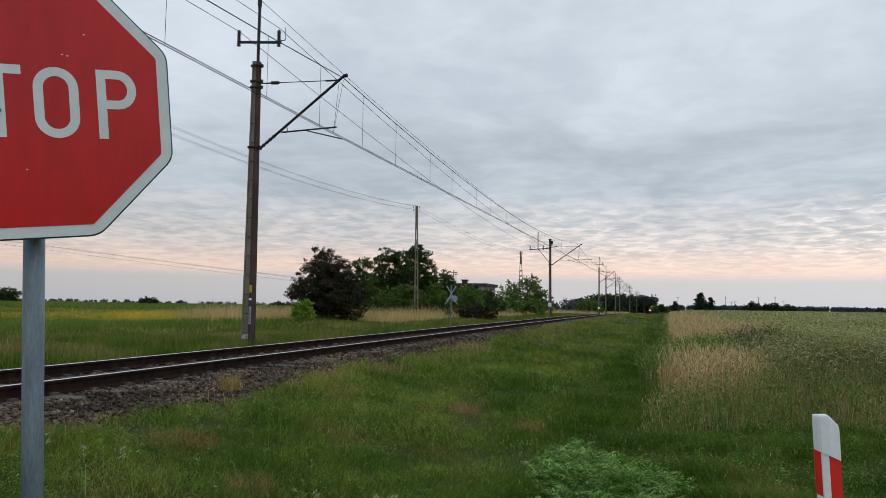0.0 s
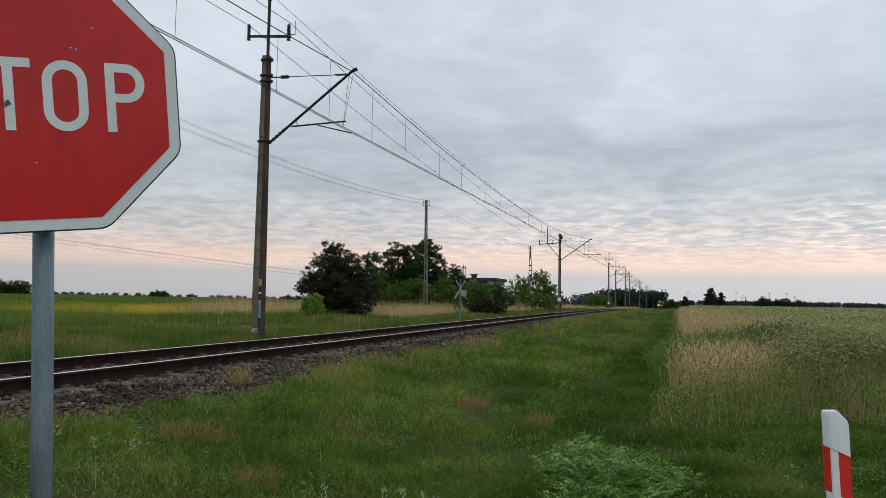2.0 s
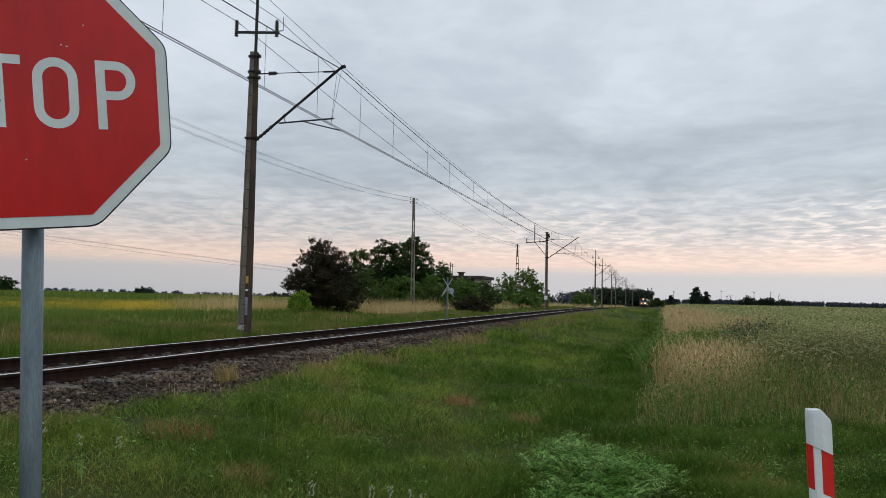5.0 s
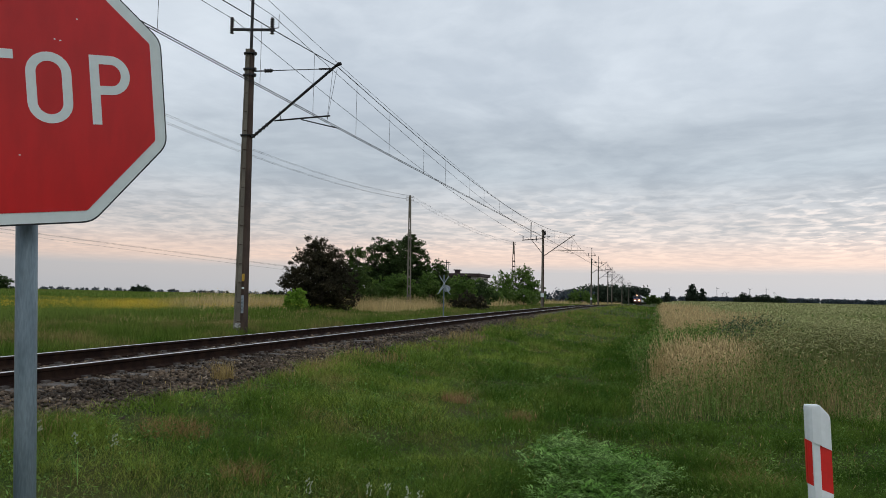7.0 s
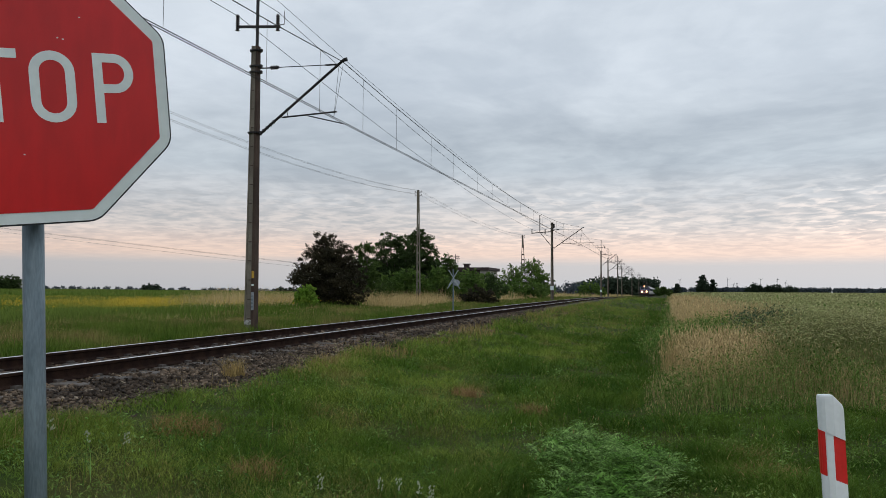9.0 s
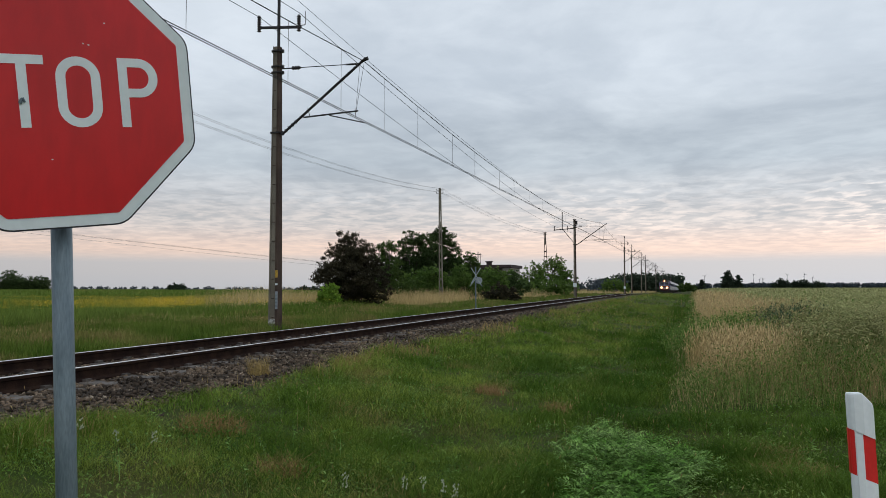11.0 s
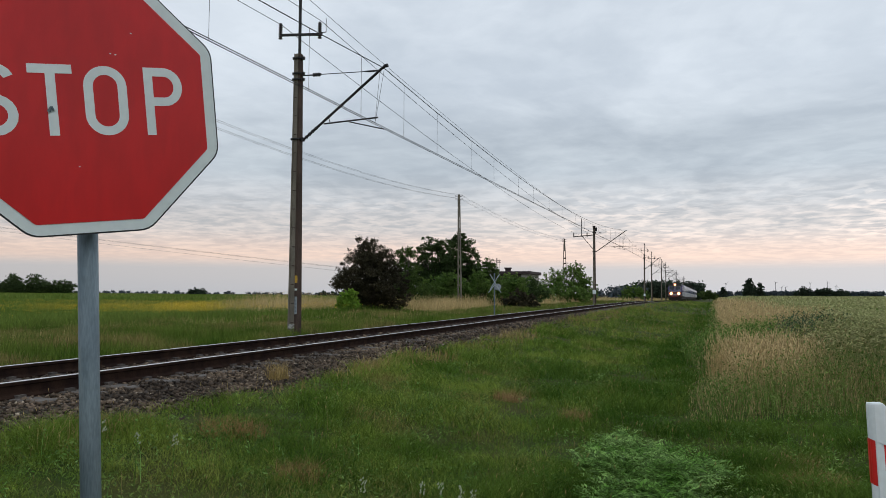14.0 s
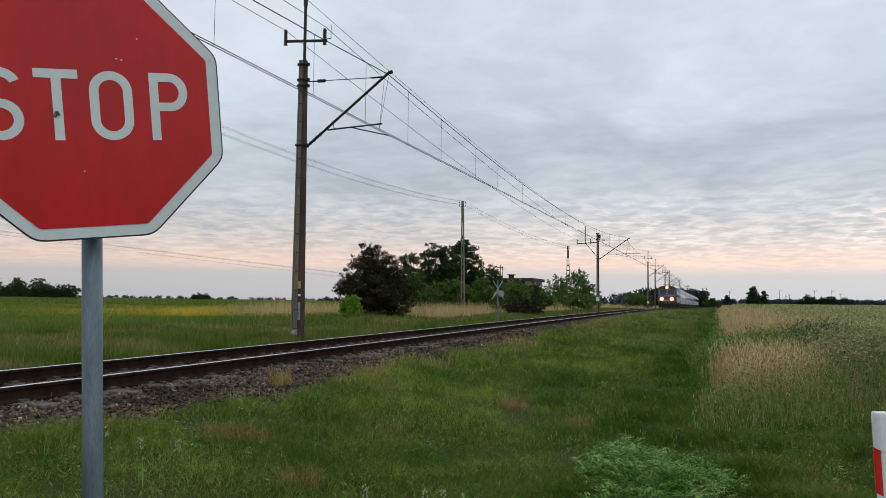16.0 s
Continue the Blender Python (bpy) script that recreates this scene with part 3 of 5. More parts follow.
# ---- delineator post ----
def build_delineator():
    e = empty("delineator_post", pose(1.508, 2.95, 0.008, 0, -2.2, -8), "white plastic roadside delineator post with red bands", "delineator post")
    # section: shallow curved front, flat back
    sec = [(-0.05, 0.0), (-0.046, -0.014), (-0.033, -0.022), (-0.030, -0.026), (-0.006, -0.027), (-0.003, -0.025), (0.047, -0.008), (0.05, 0.002), (0.046, 0.014), (-0.046, 0.014)]
    tilt = -0.45

    def slab(name, lo, hi, grow, mat, label, pick=None, slope_lo=tilt, slope_hi=tilt):
        bm = bmesh.new()
        s = [(x * grow * 0.92, (y + 0.01) * grow - 0.01) for x, y in sec]
        if pick:
            s = [(x, y) for x, y in s if pick(x)] + [(x, y + 0.01) for x, y in s[::-1] if pick(x)]
        lo_r = [bm.verts.new((x, y, lo + slope_lo * x)) for x, y in s]
        hi_r = [bm.verts.new((x, y, hi + slope_hi * x)) for x, y in s]
        n = len(s)
        for i in range(n):
            bm.faces.new((lo_r[i], lo_r[(i + 1) % n], hi_r[(i + 1) % n], hi_r[i]))
        bm.faces.new(lo_r[::-1]), bm.faces.new(hi_r)
        part(name, bm, mat, e, label)

    slab("body", -0.3, 1.115, 1.0, M_POST_WHITE, "white plastic body", slope_lo=0)
    bm = bmesh.new()
    hull = [(-0.052, 0.0), (-0.049, -0.013), (-0.04, -0.024), (-0.03, -0.03), (0.003, -0.03), (0.02, -0.022), (0.046, -0.011), (0.052, 0.0), (0.048, 0.013), (0.003, 0.016), (-0.048, 0.013)]
    rings = []
    for z, k in ((1.05, 1.0), (1.186, 1.0), (1.196, 0.975), (1.201, 0.92)):
        rings.append([bm.verts.new((x * k * 0.92, y * k, z + (tilt * x if z < 1.1 else -0.95 * max(0.0, x * k - 0.003)))) for x, y in hull])
    n = len(hull)
    for lo_r, hi_r in zip(rings, rings[1:]):
        for i in range(n):
            bm.faces.new((lo_r[i], lo_r[(i + 1) % n], hi_r[(i + 1) % n], hi_r[i]))
    top = rings[-1]
    bm.faces.new(top[4:10]), bm.faces.new(top[9:] + top[:5])
    part("cap", bm, M_POST_WHITE, e, "bevelled white cap")
    for lo, hi in ((0.885, 1.05), (0.55, 0.715)):
        slab("band", lo, hi, 1.012, M_POST_RED, "red band", lambda x: x < -0.029)
        slab("band", lo, hi, 1.012, M_POST_RED, "red band", lambda x: x > -0.0033)


build_delineator()


# ---- train ----
M_LOCO_BLUE = material("loco_blue_paint", (0.060, 0.050, 0.15), (0.045, 0.038, 0.115), 2, 0.55, fine_scale=12)
M_LOCO_GREY = material("loco_grey_paint", (0.33, 0.33, 0.36), (0.26, 0.26, 0.29), 2, 0.45, fine_scale=12)
M_LOCO_ROOF = material("sooty_roof", (0.035, 0.035, 0.038), (0.05, 0.047, 0.045), 2, 0.8)
M_COACH = material("coach_pale_paint", (0.46, 0.48, 0.50), (0.38, 0.40, 0.42), 0.8, 0.4, fine_scale=8)
M_COACH_BLUE = material("coach_blue_stripe", (0.10, 0.14, 0.28), (0.08, 0.11, 0.22), 1, 0.4)
M_GLASS = material("dark_window_glass", (0.02, 0.024, 0.03), rough=0.08, spec=0.4)
M_UNDER = material("grimy_underframe", (0.025, 0.022, 0.02), (0.045, 0.036, 0.03), 3, 0.9)
M_LAMP = material("warm_headlamp", (1.0, 0.85, 0.6), emit=(1.0, 0.56, 0.25), power=12.0)
M_BEAM = material("dull_red_front", (0.20, 0.045, 0.035), (0.14, 0.035, 0.03), 3, 0.6)
# Orange emission added round the lenses, standing in for the lamps' glare.
M_GLARE = material("lamp_glare_ring", (0.5, 0.3, 0.2), rough=0.4, emit=(1.0, 0.30, 0.10), power=1.5)
M_LAMP_TOP = material("warm_top_lamp", (1.0, 0.85, 0.6), emit=(1.0, 0.5, 0.22), power=6.0)


def build_loco():
    """Local -y is the front end; origin on the track under the front buffers; z from the rail head."""
    e = empty("locomotive", Matrix.Identity(4), "blue and grey electric locomotive with three lit lamps", "locomotive")
    L, w = 15.9, 1.5
    bm = bmesh.new()
    prof = ((0.55, 1.15), (0.25, 1.3), (0.1, 2.25), (0.35, 2.3), (0.62, 3.15), (0.85, 3.45), (L - 0.85, 3.45), (L - 0.5, 3.15), (L - 0.2, 2.3), (L - 0.1, 1.3), (L - 0.4, 1.15))
    left = [bm.verts.new((-w * (0.86 if z > 3.3 else 0.95 if (y < 0.7 or y > L - 0.7) else 1), y, z)) for y, z in prof]
    right = [bm.verts.new((-v.co.x, v.co.y, v.co.z)) for v in left]
    n = len(prof)
    for i in range(n):
        bm.faces.new((left[i], left[(i + 1) % n], right[(i + 1) % n], right[i]))
    bm.faces.new(left[::-1]), bm.faces.new(right)
    bmesh.ops.bevel(bm, geom=list(bm.edges), offset=0.09, segments=2, affect="EDGES")
    part("body", bm, M_LOCO_BLUE, e, "blue body shell", True)
    bm = bmesh.new()
    box(bm, -w - 0.012, w + 0.012, 0.9, L - 0.9, 1.12, 1.95, bevel=0.01)
    part("side_panel", bm, M_LOCO_GREY, e, "pale grey lower side")
    bm = bmesh.new()
    box(bm, -1.3, 1.3, 0.07, 0.16, 1.16, 1.5, bevel=0.02)
    part("front_band", bm, M_LOCO_GREY, e, "pale front band")
    bm = bmesh.new()
    prism(bm, ((-1.3, 3.38), (1.3, 3.38), (1.1, 3.62), (0.5, 3.74), (-0.5, 3.74), (-1.1, 3.62)), -(L - 0.75), -0.75, m=pose(0, 0, 0, 90, 0, 0))
    part("roof", bm, M_LOCO_ROOF, e, "sooty dark roof")
    bm = bmesh.new()
    box(bm, -1.36, 1.36, 0.085, 0.2, 1.52, 1.98, bevel=0.03)
    part("nose_panel", bm, M_BEAM, e, "dull red nose panel between the lamps")
    for z in (1.99, 2.16):
        bm = bmesh.new()
        box(bm, -1.3, 1.3, 0.07, 0.14, z, z + 0.05)
        part("nose_stripe", bm, M_COACH, e, "pale stripe across the nose")
    for sx in (-1, 1):
        bm = bmesh.new()
        box(bm, sx * (w + 0.01) - 0.015, sx * (w + 0.01) + 0.015, 1.75, 2.4, 1.2, 3.05)
        part("cab_door", bm, M_LOCO_GREY, e, "pale cab door")
    for x in (-0.63, 0.63):
        bm = bmesh.new()
        box(bm, -0.56, 0.56, 0.0, 0.05, -0.4, 0.4, m=Matrix.Translation((x, 0.47, 2.76)) @ pose(0, 0, 0, -17.5, 0, 0), bevel=0.015)
        part("windscreen_frame", bm, M_LOCO_GREY, e, "pale rubber-sealed frame")
        bm = bmesh.new()
        box(bm, -0.52, 0.52, -0.02, 0.03, -0.36, 0.36, m=Matrix.Translation((x, 0.47, 2.76)) @ pose(0, 0, 0, -17.5, 0, 0), bevel=0.015)
        part("windscreen", bm, M_GLASS, e, "dark cab windscreen")
    for sx in (-1, 1):
        for y0, y1 in ((0.9, 1.6), (3.2, 4.3), (5.4, 6.5), (7.6, 8.7), (9.8, 10.9), (L - 1.6, L - 0.9)):
            bm = bmesh.new()
            box(bm, sx * (w + 0.004) - 0.012, sx * (w + 0.004) + 0.012, y0, y1, 2.35, 3.0)
            part("side_window", bm, M_GLASS, e)
    for x in (-0.78, 0.78):
        bm = bmesh.new()
        # Oversize glowing disc: the glare halo round the lens.
        rod(bm, (x, 0.2, 1.6), (x, 0.06, 1.6), 0.33, n=20)
        rim = part("headlamp", bm, M_GLARE, e, "round headlamp disc, glow added for glare")
        bm = bmesh.new()
        rod(bm, (x, 0.1, 1.6), (x, 0.04, 1.6), 0.19, n=20)
        part("lens", bm, M_LAMP, rim, "glowing warm headlamp lens")
    bm = bmesh.new()
    rod(bm, (0, 1.0, 3.5), (0, 0.55, 3.48), 0.26, n=18)
    rim = part("headlamp", bm, M_GLARE, e, "roof headlamp disc, glow added for glare")
    bm = bmesh.new()
    rod(bm, (0, 0.56, 3.48), (0, 0.53, 3.48), 0.14, n=18)
    part("lens", bm, M_LAMP_TOP, rim, "glowing warm headlamp lens")
    bm = bmesh.new()
    box(bm, -1.36, 1.36, 0.62, 0.9, 3.1, 3.42, bevel=0.04)
    part("visor", bm, M_LOCO_ROOF, e, "dark band above the windscreen")
    bm = bmesh.new()
    box(bm, -1.32, 1.32, 0.06, 0.2, 1.12, 1.2)
    box(bm, -1.34, 1.34, 0.1, 0.24, 0.82, 1.14, bevel=0.02)
    part("buffer_beam", bm, M_BEAM, e, "dull red buffer beam")
    bm = bmesh.new()
    box(bm, -1.35, 1.35, 0.25, L - 0.25, 0.85, 1.18)
    box(bm, -1.3, 1.3, 0.12, 0.3, 0.9, 1.2, bevel=0.02)
    part("underframe", bm, M_UNDER, e)
    for x in (-0.88, 0.88):
        bm = bmesh.new()
        rod(bm, (x, 0.15, 1.05), (x, -0.42, 1.05), 0.09, n=12)
        rod(bm, (x, -0.42, 1.05), (x, -0.47, 1.05), 0.22, n=16)
        part("buffer", bm, M_UNDER, e)
    bm = bmesh.new()
    box(bm, -1.25, 1.25, 0.2, 0.28, 0.18, 0.7)
    part("snow_plough", bm, M_UNDER, e)
    for yc in (3.4, L - 3.4):
        bm = bmesh.new()
        for sx in (-1, 1):
            box(bm, sx * 1.05 - 0.08, sx * 1.05 + 0.08, yc - 2.0, yc + 2.0, 0.45, 0.85, bevel=0.03)
        box(bm, -1.0, 1.0, yc - 0.3, yc + 0.3, 0.4, 0.85)
        bogie = part("bogie", bm, M_UNDER, e)
        for dy in (-1.5, 1.5):
            bm = bmesh.new()
            for sx in (-1, 1):
                rod(bm, (sx * 0.7, yc + dy, 0.625), (sx * 0.83, yc + dy, 0.625), 0.625, n=24)
            rod(bm, (-0.7, yc + dy, 0.625), (0.7, yc + dy, 0.625), 0.09, n=10)
            part("wheelset", bm, M_UNDER, bogie)
    for yc, up_ in ((3.6, False), (L - 3.6, True)):
        bm = bmesh.new()
        rise = 1.15 if up_ else 0.28
        for sx in (-0.45, 0.45):
            rod(bm, (sx, yc + 0.7, 3.75), (sx, yc - 0.75, 3.75 + rise * 0.5), 0.03, n=6)
            rod(bm, (sx, yc - 0.75, 3.75 + rise * 0.5), (sx, yc + 0.2, 3.75 + rise), 0.025, n=6)
        rod(bm, (-0.8, yc + 0.2, 3.78 + rise), (0.8, yc + 0.2, 3.78 + rise), 0.035, n=6)
        box(bm, -0.6, 0.6, yc - 0.9, yc + 0.9, 3.68, 3.76)
        part("pantograph", bm, M_STEEL, e)
    return e


def build_coach():
    e = empty("passenger_coach", Matrix.Identity(4), "pale grey passenger coach with a dark window band", "railway coach", "train coaches")
    L, w = 24.2, 1.42
    sec = ((-w, 1.0), (w, 1.0), (w + 0.03, 1.9), (w, 3.2), (w - 0.15, 3.5), (0.9, 3.82), (0.0, 3.92), (-0.9, 3.82), (-w + 0.15, 3.5), (-w, 3.2), (-w - 0.03, 1.9))
    bm = bmesh.new()
    prism(bm, sec, -L - 0.15, -0.15, m=pose(0, 0, 0, 90, 0, 0))
    part("body", bm, M_COACH, e, "pale grey body shell")
    bm = bmesh.new()
    prism(bm, ((-w + 0.1, 3.52), (w - 0.1, 3.52), (0.92, 3.84), (0.0, 3.94), (-0.92, 3.84)), -L - 0.16, -0.14, m=pose(0, 0, 0, 90, 0, 0))
    part("roof", bm, M_LOCO_GREY, e, "grey roof")
    for sx in (-1, 1):
        bm = bmesh.new()
        box(bm, sx * (w + 0.018) - 0.02, sx * (w + 0.018) + 0.02, 1.6, L - 1.3, 2.0, 2.95)
        part("window_band", bm, M_COACH_BLUE, e, "dark blue window band")
        for i in range(11):
            y = 2.2 + i * 1.85
            bm = bmesh.new()
            box(bm, sx * (w + 0.03) - 0.02, sx * (w + 0.03) + 0.02, y, y + 1.3, 2.08, 2.87)
            part("window", bm, M_GLASS, e)
        for y in (0.45, L - 0.95):
            bm = bmesh.new()
            box(bm, sx * (w + 0.014) - 0.02, sx * (w + 0.014) + 0.02, y, y + 0.75, 1.1, 3.1)
            part("door", bm, M_COACH_BLUE, e, "blue coach door")
    bm = bmesh.new()
    box(bm, -1.2, 1.2, 0.3, L, 0.75, 1.02)
    box(bm, -1.1, 1.1, 7.5, 16.5, 0.4, 0.8)
    part("underframe", bm, M_UNDER, e)
    bm = bmesh.new()
    box(bm, -0.6, 0.6, -0.1, 0.2, 1.1, 3.3)
    part("gangway", bm, M_UNDER, e)
    for yc in (3.2, L - 3.0):
        bm = bmesh.new()
        for sx in (-1, 1):
            box(bm, sx * 1.0 - 0.07, sx * 1.0 + 0.07, yc - 1.7, yc + 1.7, 0.4, 0.72, bevel=0.03)
        bogie = part("bogie", bm, M_UNDER, e)
        for dy in (-1.25, 1.25):
            bm = bmesh.new()
            for sx in (-1, 1):
                rod(bm, (sx * 0.7, yc + dy, 0.46), (sx * 0.83, yc + dy, 0.46), 0.46, n=20)
            rod(bm, (-0.7, yc + dy, 0.46), (0.7, yc + dy, 0.46), 0.08, n=8)
            part("wheelset", bm, M_UNDER, bogie)
    return e


loco = build_loco()
coach = build_coach()
train = [(loco, 0.0)] + [(coach if i == 0 else copy_thing(coach, Matrix.Identity(4)), 16.6 + 24.6 * i) for i in range(6)]


def train_pose(t, back):
    v = (127.0 + 19.6 * (16.0 - t) - FOOT.y) / ALONG.y + back
    p = W(0, v, rail_z(v))
    return pose(p.x, p.y, p.z, math.degrees(math.atan((rail_z(v + 14) - rail_z(v + 2)) / 12)), 0, TURN)


def motions():
    for ob, back in train:
        walk(ob, [(t, train_pose(t, back)) for t in (0, 2, 4, 6, 8, 10, 11, 12, 13, 14, 14.5, 15, 15.5, 16)])


# ---- plants ----
rng = np.random.default_rng(7)
M_GRASS = material("verge_grass", (0.100, 0.192, 0.024), (0.262, 0.345, 0.062), 1.1, 0.8, island=0.5, third=(0.28, 0.225, 0.085), third_scale=1.2, third_stops=(0.51, 0.74), spec=0.06, leafy=0.25)
M_GRASS_DARK = material("ditch_grass", (0.055, 0.124, 0.015), (0.115, 0.195, 0.029), 0.8, 0.8, island=0.4, spec=0.06, leafy=0.25)
M_GRASS_FAR = material("tall_verge_grass", (0.080, 0.150, 0.021), (0.175, 0.235, 0.045), 0.9, 0.8, island=0.35, third=(0.27, 0.215, 0.085), third_scale=0.55, third_stops=(0.44, 0.70), spec=0.06, leafy=0.25)
M_BANK = material("dry_bank_grass", (0.54, 0.40, 0.18), (0.64, 0.50, 0.25), 0.5, 0.9, island=0.3, spec=0.05)
M_DRY = material("dry_reed_grass", (0.56, 0.415, 0.195), (0.66, 0.50, 0.265), 0.8, 0.9, island=0.25, spec=0.05)
M_STRAW = material("straw_grass", (0.33, 0.24, 0.09), (0.44, 0.33, 0.14), 0.8, 0.9, island=0.35, spec=0.05)
M_TUFT = material("withered_grass", (0.30, 0.185, 0.08), (0.39, 0.255, 0.12), 2, 0.9, island=0.35, spec=0.05)
M_BROWN = material("brown_grass_head", (0.40, 0.31, 0.14), (0.52, 0.42, 0.20), 0.8, 0.9, island=0.35, spec=0.05)
M_WHEAT = material("ripening_wheat_ear", (0.33, 0.36, 0.145), (0.47, 0.46, 0.22), 0.6, 0.85, island=0.3, spec=0.08, leafy=0.25)
M_WHEAT_STALK = material("wheat_stalk", (0.21, 0.26, 0.085), (0.32, 0.35, 0.14), 0.5, 0.85, island=0.3, spec=0.08, leafy=0.25)
M_WEED = material("broad_weed_leaf", (0.085, 0.178, 0.030), (0.205, 0.305, 0.075), 0.7, 0.75, island=0.4, spec=0.1, leafy=0.35)
M_THISTLE = material("blue_green_thistle_leaf", (0.050, 0.092, 0.042), (0.090, 0.145, 0.075), 0.9, 0.75, island=0.4, spec=0.1, leafy=0.2)
M_FERN = material("silvery_green_leaf", (0.105, 0.235, 0.035), (0.25, 0.40, 0.12), 3.0, 0.7, island=0.6, spec=0.12, leafy=0.35)
M_CROP = material("field_crop", (0.112, 0.188, 0.030), (0.180, 0.252, 0.052), 0.12, 0.8, island=0.3, third=(0.28, 0.27, 0.08), third_scale=0.05, third_stops=(0.55, 0.7), spec=0.06, leafy=0.25)
M_PETAL = material("yellow_petal", (0.82, 0.56, 0.02), (0.72, 0.50, 0.03), 2, 0.6, island=0.25)
M_UMBEL = material("white_umbel", (0.42, 0.46, 0.30), (0.34, 0.38, 0.24), 3, 0.8, island=0.2)
M_BARK = material("rough_bark", (0.06, 0.05, 0.04), (0.10, 0.085, 0.07), 3, 0.95, bump=0.5)
M_LEAF_PURPLE = material("dark_plum_leaf", (0.042, 0.040, 0.023), (0.070, 0.061, 0.034), 0.8, 0.65, island=0.5, spec=0.15, leafy=0.35)
M_LEAF = material("green_leaf", (0.060, 0.106, 0.024), (0.105, 0.162, 0.040), 0.5, 0.65, island=0.45, spec=0.15, leafy=0.35)
M_LEAF_DARK = material("dark_green_leaf", (0.042, 0.074, 0.022), (0.070, 0.112, 0.034), 0.5, 0.65, island=0.45, spec=0.15, leafy=0.35)
M_LEAF_LIGHT = material("bright_green_leaf", (0.17, 0.32, 0.035), (0.26, 0.41, 0.06), 0.7, 0.65, island=0.35, spec=0.15, leafy=0.35)
M_LEAF_MID = material("yellow_green_leaf", (0.095, 0.172, 0.034), (0.155, 0.245, 0.055), 0.7, 0.65, island=0.4, spec=0.15, leafy=0.35)
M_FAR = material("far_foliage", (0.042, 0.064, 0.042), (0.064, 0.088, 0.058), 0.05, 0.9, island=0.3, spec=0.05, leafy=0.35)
# Aerial haze is put into this base colour: paler and bluer than foliage.
M_HAZED = material("hazed_far_tone", (0.066, 0.085, 0.098), (0.084, 0.104, 0.118), 0.02, 0.95, island=0.2, spec=0.03)


LATTICE = rng.uniform(size=(64, 64))


def wave(x, y, s, k=0.0):
    """Smooth value noise from 0 to 1, about 3 / s metres from crest to crest."""
    x, y = np.asarray(x, float), np.asarray(y, float)
    out = 0.0
    for f, a in ((0.42, 0.65), (0.97, 0.35)):
        p = (x * 0.83 + y * 0.56) * s * f + 11.3 * k + 40
        q = (y * 0.83 - x * 0.56) * s * f + 7.9 * k + 90
        i, j = np.floor(p).astype(int), np.floor(q).astype(int)
        fx, fy = p - i, q - j
        fx, fy = fx * fx * (3 - 2 * fx), fy * fy * (3 - 2 * fy)
        g = LATTICE[i % 64, j % 64] * (1 - fx) * (1 - fy) + LATTICE[(i + 1) % 64, j % 64] * fx * (1 - fy) + LATTICE[i % 64, (j + 1) % 64] * (1 - fx) * fy + LATTICE[(i + 1) % 64, (j + 1) % 64] * fx * fy
        out = out + a * g
    return np.clip(0.5 + 1.35 * (out - 0.5), 0, 1)


def scatter(r0, r1, density, a0=-44.0, a1=44.0):
    n = int(density * (r1 * r1 - r0 * r0) * radians(a1 - a0) / 2)
    r = np.sqrt(rng.uniform(r0 * r0, r1 * r1, n))
    a = np.radians(rng.uniform(a0, a1, n))
    return r * np.sin(a), r * np.cos(a)


def blades(x, y, h, w, bend, seg=2, sink=0.03):
    """Bent tapering blades: vertices and triangles."""
    n = len(x)
    h, w, bend = (np.broadcast_to(q, (n,)) for q in (h, w, bend))
    base = np.stack([x, y, ground_z(x, y) - sink], 1)
    f, g = rng.uniform(0, 2 * np.pi, n), rng.uniform(0, 2 * np.pi, n)
    side = np.stack([np.cos(f), np.sin(f), 0 * f], 1) * w[:, None] / 2
    lean = np.stack([np.cos(g), np.sin(g), 0 * g], 1) * (bend * h)[:, None]
    up = np.zeros((n, 3))
    up[:, 2] = h
    if seg == 1:
        v = np.stack([base - side, base + side, base + lean + up], 1)
        t = np.arange(n)[:, None, None] * 3 + np.array([[[0, 1, 2]]])
    else:
        mid = base + lean * 0.3 + up * 0.6
        v = np.stack([base - side, base + side, mid - side * 0.75, mid + side * 0.75, base + lean + up * 0.97], 1)
        t = np.arange(n)[:, None, None] * 5 + np.array([[[0, 1, 2], [1, 3, 2], [2, 3, 4]]])
    return v.reshape(-1, 3), t.reshape(-1, 3), base + lean + up


def join(pieces):
    vs, ts, k = [], [], 0
    for v, t in pieces:
        vs.append(v), ts.append(t + k)
        k += len(v)
    return np.concatenate(vs), np.concatenate(ts)


def stuff(name, pieces, mat, label, category):
    v, t = join(pieces)
    me = mesh_from(name, v, t)
    me.materials.append(mat)
    return tagged(new(name, me), label, category, kind="stuff")


def spindles(tip, direction, length, r):
    """Small four-sided ears hanging from the stalk tips."""
    n = len(tip)
    d = direction / np.linalg.norm(direction, axis=1)[:, None]
    a = np.cross(d, np.array([0.3, 0.9, 0.2]))
    a /= np.linalg.norm(a, axis=1)[:, None]
    b = np.cross(d, a)
    L, r = np.broadcast_to(length, (n,))[:, None], np.broadcast_to(r, (n,))[:, None]
    mid = tip + d * L * 0.45
    v = np.stack([tip, mid + a * r, mid + b * r, mid - a * r, mid - b * r, tip + d * L], 1)
    t = np.arange(n)[:, None, None] * 6 + np.array([[[0, 1, 2], [0, 2, 3], [0, 3, 4], [0, 4, 1], [5, 2, 1], [5, 3, 2], [5, 4, 3], [5, 1, 4]]])
    return v.reshape(-1, 3), t.reshape(-1, 3)


